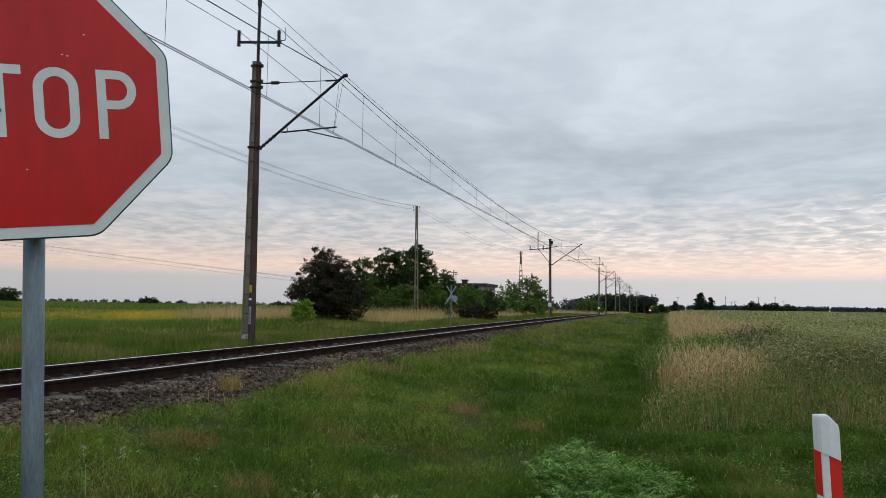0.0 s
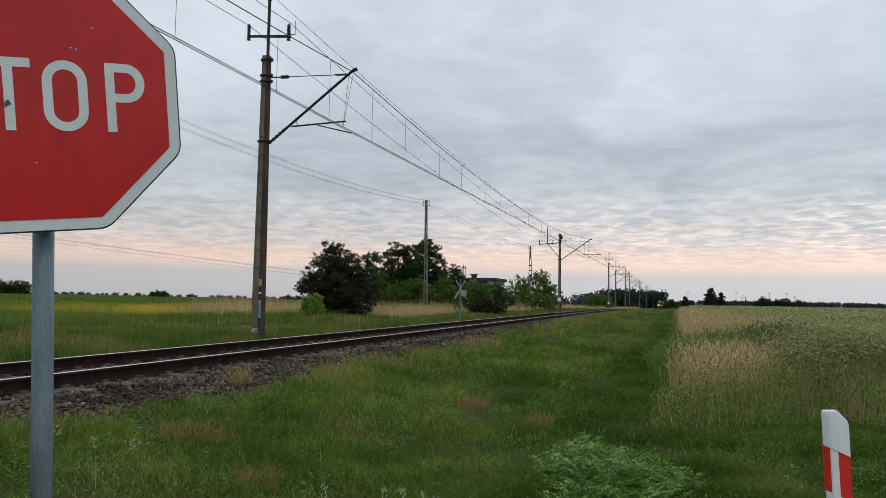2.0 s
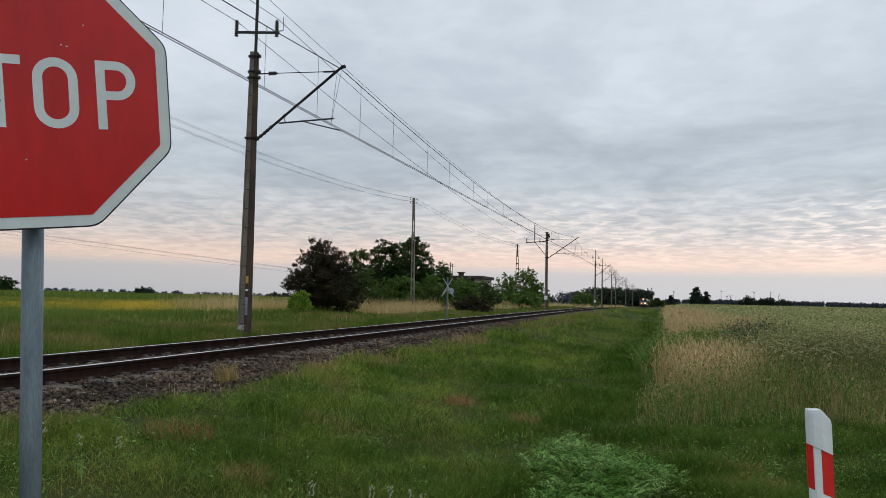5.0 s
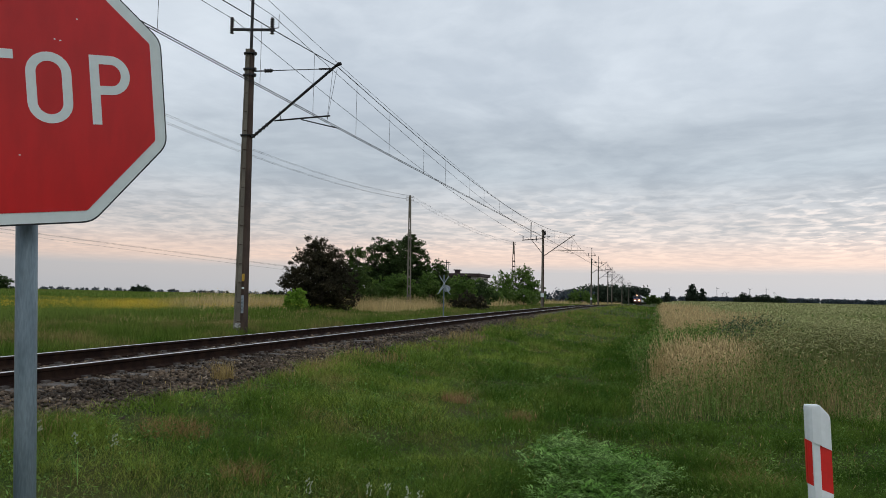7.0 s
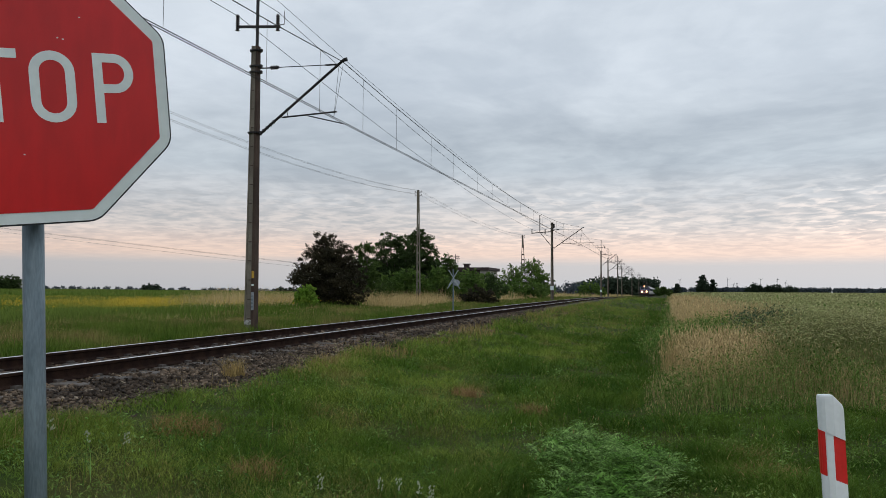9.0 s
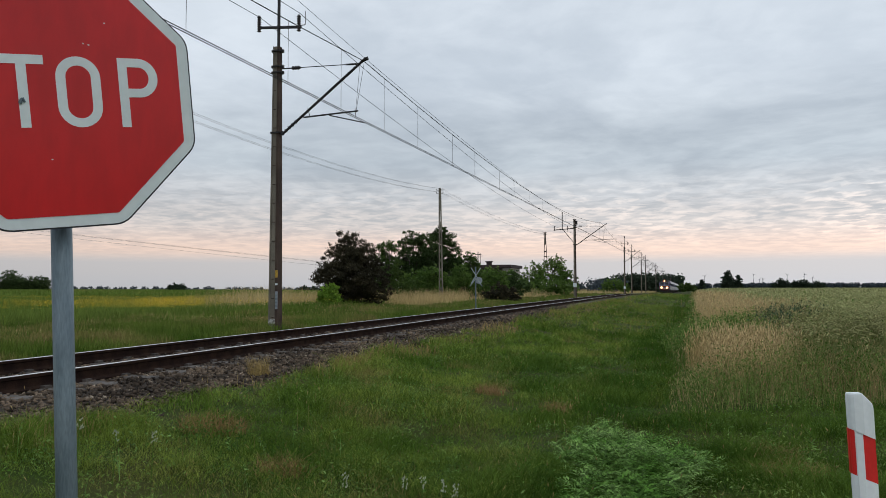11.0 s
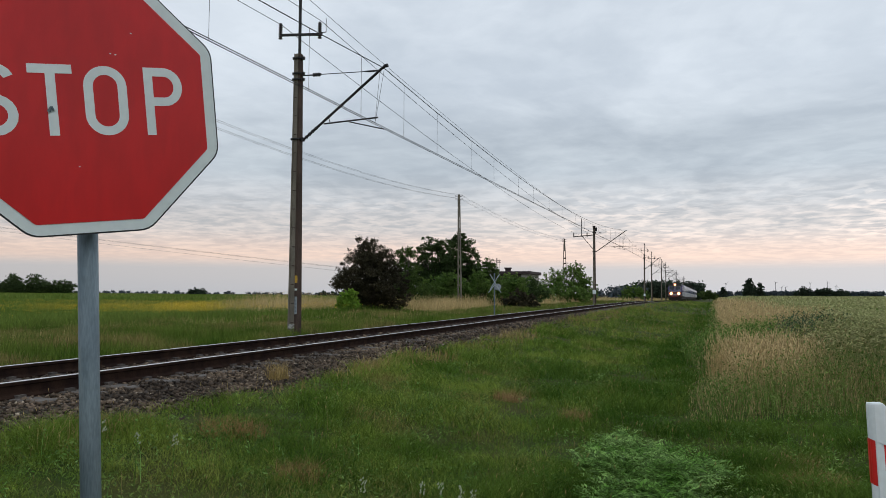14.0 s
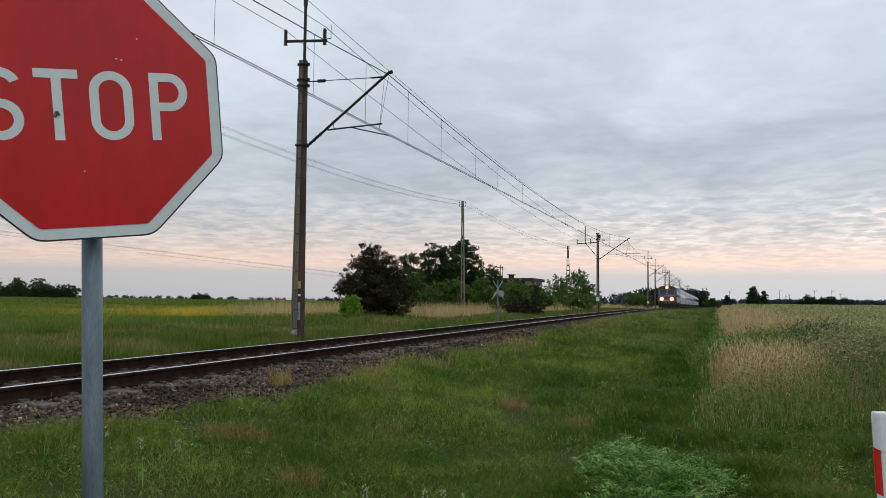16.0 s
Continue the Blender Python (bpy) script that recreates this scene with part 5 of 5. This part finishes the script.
# ---- trees and shrubs ----
def crown_points(lobes, n, depth=1.0, floor=0.05):
    vol = np.array([r ** 2.2 for *_, r in lobes])
    pts = []
    for (cx, cy, cz, r), k in zip(lobes, (vol / vol.sum() * n).astype(int)):
        m = max(6, int(14 + r * 26))
        d = rng.normal(size=(m, 3))
        d /= np.linalg.norm(d, axis=1)[:, None]
        sub = d * r * rng.uniform(0.35, 1.18, (m, 1))
        which = rng.integers(0, m, k)
        e = rng.normal(size=(k, 3))
        e /= np.linalg.norm(e, axis=1)[:, None]
        size = rng.uniform(0.55, 1.3, m)[which][:, None]
        p = sub[which] + e * [1, 1, 0.7] * (0.11 + r * 0.20) * size * rng.uniform(0.15, 1, (k, 1)) ** 0.7
        # thin outer shoots, leaves strung along them
        shoots = rng.normal(size=(max(6, int(9 * r)), 3)) + [0, 0, 0.55]
        shoots /= np.linalg.norm(shoots, axis=1)[:, None]
        far = rng.integers(0, len(shoots), k // 8)
        reach = rng.uniform(1.15, 1.5, len(shoots))[far][:, None]
        q = shoots[far] * r * reach * rng.uniform(0.6, 1.0, (k // 8, 1)) + rng.normal(size=(k // 8, 3)) * (0.02 + 0.035 * r)
        p = np.concatenate([p, q])
        pts.append(p * [1, depth, 0.92] + [cx, cy, cz])
    p = np.concatenate(pts)
    return p[p[:, 2] > floor]


def build_tree(name, x, y, lobes, n, leaf, mat, label, category="tree", trunk=0.1, group="", tall=1.0):
    g = gz(x, y)
    if y < 70:
        n, leaf = int(n * 1.6), leaf * 0.8
    e = empty(name, pose(x, y, g), label, category, group)
    lobes = [(dx, random.uniform(-0.4, 0.4) * r, z * tall, r) for dx, z, r in lobes]
    bm = bmesh.new()
    fork = min(z for *_, z, r in lobes) * 0.55
    rod(bm, (0, 0, -0.2), (0.03, 0, fork), trunk, trunk * 0.75, 9)
    part("trunk", bm, M_BARK, e)
    for dx, dy, z, r in lobes:
        bm = bmesh.new()
        mid = Vector((dx * 0.45, dy * 0.45, fork + (z - fork) * 0.6))
        rod(bm, (0.03, 0, fork * 0.9), mid, trunk * 0.5, trunk * 0.32, 7)
        rod(bm, mid, (dx, dy, z + r * 0.3), trunk * 0.32, trunk * 0.1, 6)
        for k in range(4):
            a = random.uniform(0, 6.28)
            rod(bm, mid, (dx + r * 0.85 * math.cos(a), dy + r * 0.8 * math.sin(a), z + r * random.uniform(-0.2, 0.95)), trunk * 0.2, 0.008, 5)
        part("limb", bm, M_BARK, e)
    c = crown_points(lobes, n)
    v, t = leaflets(c, leaf * rng.uniform(0.6, 1.4, len(c)), 0.8)
    me = mesh_from("crown", v, t)
    me.materials.append(mat)
    ob = new("crown", me)
    ob.parent = e
    return e


build_tree("plum_bush", -6.1, 40, ((-1.35, 1.55, 0.55), (-0.6, 2.2, 0.75), (-0.3, 3.1, 0.5), (0.15, 2.75, 0.7), (0.75, 2.35, 0.65), (1.2, 1.45, 0.75), (1.75, 0.6, 0.45), (-0.7, 1.1, 0.85), (0.35, 1.2, 1.1), (1.35, 0.7, 0.7), (-1.7, 1.35, 0.35), (0.2, 2.0, 1.0), (-0.6, 0.6, 0.8), (0.5, 0.5, 0.9), (-0.2, 1.5, 1.1), (1.15, 2.0, 0.5)),
           34000, 0.09, M_LEAF_PURPLE, "dark purple-brown leaved plum bush beside the track", "bush", 0.12, tall=1.12)
build_tree("shrub", -6.75, 37.5, ((0, 0.6, 0.4), (0.15, 0.9, 0.3), (-0.2, 0.8, 0.3), (0.25, 0.45, 0.3), (-0.1, 0.35, 0.4)), 2800, 0.10, M_LEAF_LIGHT, "small bright yellow-green shrub in dry grass", "bush", 0.03)
build_tree("tree", -4.95, 48, ((-0.6, 2.1, 0.8), (-0.2, 3.0, 0.55), (0.15, 3.4, 0.28), (0.2, 1.9, 0.7), (-0.2, 1.2, 1.0)), 6500, 0.12, M_LEAF, "mid-green tree behind the dark bush", tall=1.07)
build_tree("tree", -3.9, 58, ((-1.0, 2.6, 1.0), (-0.9, 3.7, 0.75), (-0.2, 4.35, 0.7), (0.7, 4.0, 0.8), (1.1, 2.9, 1.1), (0.1, 2.6, 1.3), (-1.5, 2.0, 0.8), (-0.4, 1.3, 1.2)), 17000, 0.13, M_LEAF_DARK, "dark green leafy tree with an open crown", trunk=0.14, tall=1.07)
build_tree("tree", -2.0, 60, ((-0.6, 3.1, 1.0), (0.05, 5.0, 0.5), (0.25, 4.2, 0.8), (0.75, 3.1, 0.9), (-0.2, 2.2, 1.3), (-0.35, 4.5, 0.55), (1.0, 3.9, 0.35)), 13000, 0.13, M_LEAF_DARK, "tall dark green tree with an uneven top", trunk=0.14, tall=1.07)
build_tree("tree", -0.2, 62, ((-0.5, 2.9, 0.7), (0.2, 2.4, 0.9), (0.35, 3.3, 0.5), (0.8, 1.8, 0.8), (-0.6, 1.6, 1.0), (0.75, 2.9, 0.35)), 7000, 0.13, M_LEAF, "green tree beside the flat-roofed house")
build_tree("shrub", -3.1, 54, ((-0.6, 1.3, 0.9), (0.5, 1.7, 0.8), (1.2, 1.2, 0.8), (-1.5, 0.9, 0.8), (0.2, 0.8, 1.0)), 8000, 0.12, M_LEAF_MID, "mid-green shrub under the trees", "bush", 0.06)
build_tree("shrub", 0.1, 59, ((-1.6, 0.8, 0.9), (-0.4, 1.0, 1.0), (0.8, 0.8, 0.9), (1.6, 0.6, 0.7)), 5000, 0.13, M_LEAF, "dense green undergrowth below the trees", "bush", 0.05)
build_tree("shrub", -5.6, 52, ((-1.2, 0.8, 0.9), (0.2, 1.0, 1.0), (1.4, 0.8, 0.9)), 4500, 0.13, M_LEAF, "dense green undergrowth behind the bush", "bush", 0.05)
build_tree("shrub", -1.0, 55, ((0, 1.2, 0.8), (0.5, 2.1, 0.6), (0.9, 1.4, 0.7), (1.4, 0.9, 0.6)), 3800, 0.12, M_LEAF_MID, "light green shrub under the trees", "bush", 0.05)
build_tree("shrub", 1.85, 55, ((-0.4, 1.3, 0.7), (0.3, 1.6, 0.6), (0.7, 1.0, 0.6)), 2300, 0.14, M_LEAF_MID, "light green rounded shrub", "bush", 0.05)
build_tree("shrub", 2.2, 51, ((-0.6, 0.5, 0.55), (0.1, 0.65, 0.6), (0.7, 0.45, 0.5), (1.0, 0.3, 0.35)), 2600, 0.12, M_LEAF_PURPLE, "low olive-brown shrub beside the crossing sign", "bush", 0.04)
build_tree("shrub", 3.5, 63, ((-0.5, 1.2, 0.9), (0.3, 1.5, 0.8), (0.8, 0.9, 0.8)), 3200, 0.14, M_LEAF_DARK, "dense dark green rounded shrub", "bush", 0.05)
build_tree("tree", 7.4, 86, ((-0.7, 2.2, 0.9), (0.2, 3.0, 0.8), (0.9, 2.2, 0.9), (0.1, 1.3, 1.1)), 3000, 0.14, M_LEAF_MID, "light green thinly leaved tree")
build_tree("tree", 9.6, 90, ((-0.9, 2.4, 1.0), (0.0, 3.4, 0.9), (0.9, 3.9, 0.8), (1.4, 2.6, 1.0), (0.2, 1.5, 1.3), (-1.4, 1.3, 0.9)), 5600, 0.14, M_LEAF_MID, "green tree near the anchor mast")
for x, y, k in ((5.4, 76, 1.0), (7.2, 80, 1.1), (9.2, 80, 0.9), (11.2, 88, 1.1)):
    build_tree("shrub", x, y, ((-0.8, 0.7 * k, 0.7), (0.1, 1.1 * k, 0.8), (0.9, 0.7 * k, 0.7)), 2200, 0.15, M_LEAF_MID, "low green scrub in the grass near the anchor mast", "bush", 0.04, "scrub bushes")
build_tree("tree", 11.9, 94, ((-0.4, 2.4, 1.1), (0.5, 1.6, 1.1), (-0.8, 3.5, 0.7)), 3200, 0.16, M_LEAF, "dark green tree near the anchor mast")
build_tree("shrub", 33.0, 172, ((-2.2, 1.4, 1.3), (-0.5, 2.0, 1.5), (1.2, 1.6, 1.3), (2.4, 1.1, 1.0)), 2400, 0.35, M_LEAF_MID, "bright green bushes beside the far track", "bush", 0.08)
build_tree("shrub", 68.6, 240, ((-2.2, 1.6, 1.3), (-0.3, 1.9, 1.4), (1.3, 1.5, 1.2)), 2200, 0.45, M_LEAF, "green bush beyond the verge", "bush", 0.1)
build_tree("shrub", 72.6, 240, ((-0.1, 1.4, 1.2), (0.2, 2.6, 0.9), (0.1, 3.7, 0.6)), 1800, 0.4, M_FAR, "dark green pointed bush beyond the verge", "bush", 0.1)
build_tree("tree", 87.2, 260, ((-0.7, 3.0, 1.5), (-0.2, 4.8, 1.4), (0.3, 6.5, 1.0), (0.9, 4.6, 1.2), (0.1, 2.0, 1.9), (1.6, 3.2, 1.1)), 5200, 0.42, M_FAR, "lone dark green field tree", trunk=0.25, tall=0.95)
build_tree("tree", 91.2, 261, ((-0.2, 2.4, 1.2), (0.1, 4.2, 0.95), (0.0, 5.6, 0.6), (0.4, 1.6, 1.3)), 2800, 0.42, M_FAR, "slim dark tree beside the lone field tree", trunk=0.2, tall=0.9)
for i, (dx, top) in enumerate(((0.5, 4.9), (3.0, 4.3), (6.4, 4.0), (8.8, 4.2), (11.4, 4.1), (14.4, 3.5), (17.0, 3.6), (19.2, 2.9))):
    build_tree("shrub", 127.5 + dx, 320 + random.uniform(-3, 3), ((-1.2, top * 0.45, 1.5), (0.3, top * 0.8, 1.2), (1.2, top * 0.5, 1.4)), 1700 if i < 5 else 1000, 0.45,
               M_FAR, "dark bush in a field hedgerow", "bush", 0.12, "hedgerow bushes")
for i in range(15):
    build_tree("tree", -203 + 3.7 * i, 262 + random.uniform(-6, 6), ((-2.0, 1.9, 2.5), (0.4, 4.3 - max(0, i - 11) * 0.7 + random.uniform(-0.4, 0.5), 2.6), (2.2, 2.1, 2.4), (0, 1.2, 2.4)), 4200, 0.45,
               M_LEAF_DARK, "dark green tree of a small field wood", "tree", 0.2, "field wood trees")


def far_woods(name, spots, mat, leaf, label):
    pieces = []
    for x, y, h, w in spots:
        g = gz(x, y)
        lobes = [(x + random.uniform(-0.3, 0.3) * w, y, g + h * f, w * s) for f, s in ((0.2, 0.5), (0.5, 0.48), (0.75, 0.34))]
        c = crown_points(lobes, 95, 1.0, g)
        pieces.append(leaflets(c, leaf * 1.3 * rng.uniform(0.6, 1.4, len(c)), 0.9))
    stuff(name, pieces, mat, label, "woods")


def woods():
    spots = [(random.uniform(88, 136), random.uniform(480, 520), 0, random.uniform(5, 8)) for _ in range(150)]
    spots = [(x, y, random.uniform(10, 13.5) * (0.72 if x < 97 else 1.0), w) for x, y, _, w in spots]
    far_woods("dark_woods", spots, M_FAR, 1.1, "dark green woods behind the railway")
    far_woods("pale_woods", [(random.uniform(62, 92), random.uniform(430, 470), random.uniform(4.5, 9), random.uniform(4, 7)) for _ in range(26)], M_HAZED, 1.0, "trees behind the railway, blued for haze")
    far_woods("horizon_woods", [(random.uniform(260, 1750), random.uniform(1560, 1760), random.uniform(6.5, 9), random.uniform(9, 14)) for _ in range(620)], M_HAZED, 3.2,
              "forest on the horizon, blued for haze")
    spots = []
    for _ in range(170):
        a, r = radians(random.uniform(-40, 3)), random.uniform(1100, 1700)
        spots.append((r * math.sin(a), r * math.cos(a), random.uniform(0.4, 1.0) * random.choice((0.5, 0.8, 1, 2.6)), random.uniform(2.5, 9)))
    far_woods("horizon_trees", spots, M_HAZED, 1.6, "thin line of haze-tinted trees on the horizon")
    for x, y, h in ((-116, 300, 3.0), (-158, 420, 3.6), (-85, 420, 2.5), (-60, 330, 2.4), (-75, 350, 2.6)):
        build_tree("tree", x, y, ((-1.2, h * 0.4, h * 0.4), (0.6, h * 0.6, h * 0.45), (1.6, h * 0.35, h * 0.4)), 700, 0.6, M_FAR, "small distant dark field tree", "tree", 0.15, "distant field trees")


woods()


# ---- crossing sign, poles, house, turbines ----
M_GREYPAINT = material("grey_sign_back", (0.36, 0.42, 0.43), (0.30, 0.35, 0.36), 5, 0.55)
M_ROOF = material("dark_felt_roof", (0.045, 0.030, 0.032), (0.065, 0.045, 0.045), 2, 0.9)
# The dark base colour carries the shade below the roof overhang.
M_PLASTER = material("shaded_plaster", (0.085, 0.068, 0.062), (0.058, 0.047, 0.043), 0.9, 0.9, bump=0.2)


M_PALE_WALL = material("pale_render", (0.50, 0.47, 0.44), (0.40, 0.37, 0.34), 1.2, 0.9, bump=0.2)


def crossing_sign():
    x, y = 0.42, 36.9
    e = empty("crossing_sign", pose(x, y, gz(x, y), 0, 0, 10), "grey back of a level crossing cross on a post", "road sign")
    bm = bmesh.new()
    rod(bm, (0, 0, -0.3), (0, 0, 2.08), 0.032, n=12)
    part("post", bm, M_ZINC, e)
    for a in (32, -32):
        bm = bmesh.new()
        box(bm, -0.019, 0.019, -0.012, 0.012, -0.44, 0.44, m=pose(0, -0.055 - 0.014 * (a > 0), 1.66, 0, a, 0), bevel=0.006)
        part("board", bm, M_GREYPAINT, e, "grey-backed cross board")
    for a in (32, -32):
        bm = bmesh.new()
        box(bm, -0.019, 0.019, -0.012, 0.012, -0.5, 0.0, m=pose(0, -0.085 - 0.014 * (a > 0), 1.53, 0, a * 1.2, 0), bevel=0.006)
        part("board", bm, M_GREYPAINT, e, "grey-backed lower board")
    bm = bmesh.new()
    rod(bm, (0.16, 0.02, 1.42), (0.16, -0.03, 1.42), 0.16, n=20)
    part("round_plate", bm, M_PLATE, e, "pale round sign back")


crossing_sign()


def line_pole(x, y, h, label, spread=0.115, mat=None):
    g = gz(x, y)
    e = empty("telegraph_pole", pose(x, y, g, 0, -0.6, TURN), label, "utility pole", "telegraph poles")
    for s in (-1, 1):
        bm = bmesh.new()
        vs = [bm.verts.new((s * (spread - (spread - 0.045) * f) + dx, dy, -0.3 + (h + 0.3) * f)) for f in (0, 1) for dx, dy in ((-0.03, -0.06), (0.03, -0.06), (0.03, 0.06), (-0.03, 0.06))]
        for q in ((0, 1, 5, 4), (1, 2, 6, 5), (2, 3, 7, 6), (3, 0, 4, 7), (3, 2, 1, 0), (4, 5, 6, 7)):
            bm.faces.new([vs[i] for i in q])
        part("leg", bm, mat or M_CONCRETE, e, "narrow concrete leg")
    for i in range(9):
        z = 0.2 + i * h * 0.082
        half = spread - (spread - 0.045) * z / h
        bm = bmesh.new()
        box(bm, -half, half, -0.05, 0.05, z, z + 0.14)
        part("rung", bm, mat or M_CONCRETE, e)
    bm = bmesh.new()
    box(bm, -0.07, 0.07, -0.056, 0.056, h * 0.8, h * 1.0)
    part("head", bm, M_CONCRETE, e)
    for k, s in enumerate((-1, 1, -1, 1)):
        z = h - 0.15 - 0.22 * (k // 2)
        bm = bmesh.new()
        rod(bm, (0, 0, z), (s * 0.22, 0, z), 0.012, n=5)
        insulator(bm, (s * 0.22, 0, z), (s * 0.22, 0, z + 0.12), 0.035, 2)
        part("insulator", bm, M_INSUL, e)
    return g


POLES = ((-13.4, 7.0, 7.6), (-1.75, 52.0, 7.72), (9.95, 97.0, 7.95))
line_pole(*POLES[1], "slender two-legged concrete telegraph pole")
line_pole(*POLES[2], "splayed brown two-legged telegraph pole with rungs", 0.36, M_CONC_DARK)
for k, (du, dz) in enumerate(((-0.05, -0.03), (0.09, -0.03), (-0.05, -0.28), (0.09, -0.28))):
    pts = []
    for a, b in zip(POLES, POLES[1:]):
        ends = [Vector((x, y, gz(x, y) + h + dz)) + ACROSS * du for x, y, h in (a, b)]
        seg = sag_points(*ends, 1.0 if a is POLES[0] else 0.5)
        pts += seg if not pts else seg[1:]
    wire("telegraph_wire", pts, 0.0045, "thin sagging telegraph wire between poles", group="telegraph wires", n=4)
for dy, dz in ((0.0, 0.0), (1.2, -0.15), (2.4, -1.0)):
    wire("power_wire", sag_points((-205, 190 + dy, 28.7 + dz), (-15, 190 + dy, 6.0 + dz), 0.9, 20), 0.02, "thin distant power line wire", group="distant power wires", n=4)


def slim_pole(x, y, h):
    e = empty("utility_pole", pose(x, y, gz(x, y)), "thin distant utility pole with a short crossarm", "utility pole")
    bm = bmesh.new()
    rod(bm, (0, 0, -0.3), (0, 0, h), 0.07, 0.05, 7)
    part("shaft", bm, M_STEEL, e)
    bm = bmesh.new()
    box(bm, -0.32, 0.32, -0.04, 0.04, h - 0.35, h - 0.28)
    part("crossarm", bm, M_STEEL, e)


slim_pole(1.28, 88, 5.1)
build_tree("shrub", 3.0, 80, ((-1.6, 1.7, 1.0), (-0.3, 2.2, 0.9), (1.0, 1.8, 1.0), (1.9, 1.3, 0.8)), 5500, 0.17, M_LEAF_MID, "green shrub before the flat-roofed house", "bush", 0.05)


def house():
    e = empty("flat_roofed_house", pose(2.9, 100, gz(2.9, 100), 0, 0, -16), "low flat-roofed house hidden behind shrubs", "house")
    w, d, h = 3.4, 6.0, 3.6
    bm = bmesh.new()
    t = 0.25
    box(bm, -w - 6, w, -d / 2, -d / 2 + t, -0.2, h)
    box(bm, -w - 6, w, d / 2 - t, d / 2, -0.2, h)
    box(bm, -w - 6, -w - 6 + t, -d / 2 + t, d / 2 - t, -0.2, h)
    part("wall", bm, M_PLASTER, e, "plastered wall with the overhang's shade in its colour")
    bm = bmesh.new()
    box(bm, w - t, w + 0.02, -d / 2 + t, d / 2 - t, -0.2, h)
    box(bm, w - 0.9, w + 0.02, -d / 2 - 0.03, -d / 2 - 0.004, 0.0, h)
    part("wall", bm, M_PALE_WALL, e, "pale rendered end wall")
    bm = bmesh.new()
    box(bm, -w - 6.3, w + 0.3, -d / 2 - 0.35, d / 2 + 0.3, h - 0.08, h + 0.3, bevel=0.03)
    roof = part("roof", bm, M_ROOF, e, "dark overhanging flat roof")
    bm = bmesh.new()
    rod(bm, (-1.2, 0, h + 0.25), (-1.2, 0, h + 1.95), 0.035, n=6)
    for z, k in ((1.55, 0.3), (1.8, 0.22)):
        rod(bm, (-1.2 - k, 0, h + z), (-1.2 + k, 0, h + z), 0.025, n=5)
    part("aerial", bm, M_STEEL, roof, "thin roof aerial")
    bm = bmesh.new()
    box(bm, -0.3, 0.3, -0.3, 0.3, h + 0.3, h + 0.75)
    box(bm, -0.45, 0.45, -0.42, 0.42, h + 0.75, h + 0.87)
    part("chimney", bm, M_ROOF, roof)
    for x in (-0.6, -3.0, -5.5):
        bm = bmesh.new()
        box(bm, x - 0.6, x + 0.6, -d / 2 - 0.02, -d / 2 + 0.02, 1.2, 2.5)
        part("window", bm, M_GLASS, e)


house()


def turbine(x, y, h, spin):
    e = empty("wind_turbine", pose(x, y, gz(x, y)), "tiny wind turbine on the horizon in the haze tint", "wind turbine", "wind turbines")
    bm = bmesh.new()
    rod(bm, (0, 0, 0), (0, 0, h), 0.9, 0.55, 8)
    # Turbine parts share the far woods' painted haze tint.
    part("tower", bm, M_HAZED, e)
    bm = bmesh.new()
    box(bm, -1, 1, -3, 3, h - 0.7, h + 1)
    hub = part("nacelle", bm, M_HAZED, e)
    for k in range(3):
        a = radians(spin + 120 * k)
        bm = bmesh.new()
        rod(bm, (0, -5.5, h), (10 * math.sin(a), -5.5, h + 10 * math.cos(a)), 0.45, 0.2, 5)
        part("blade", bm, M_HAZED, hub)


for x, hub, s in ((826, 33, 10), (839, 37, 50), (919, 46, 40), (1105, 50, 80), (1128, 31, 25), (1141, 33, 70), (1234, 49, 60), (1299, 50, 95), (1330, 38, 15)):
    turbine(x, 3000, hub - gz(x, 3000), s)


motions()
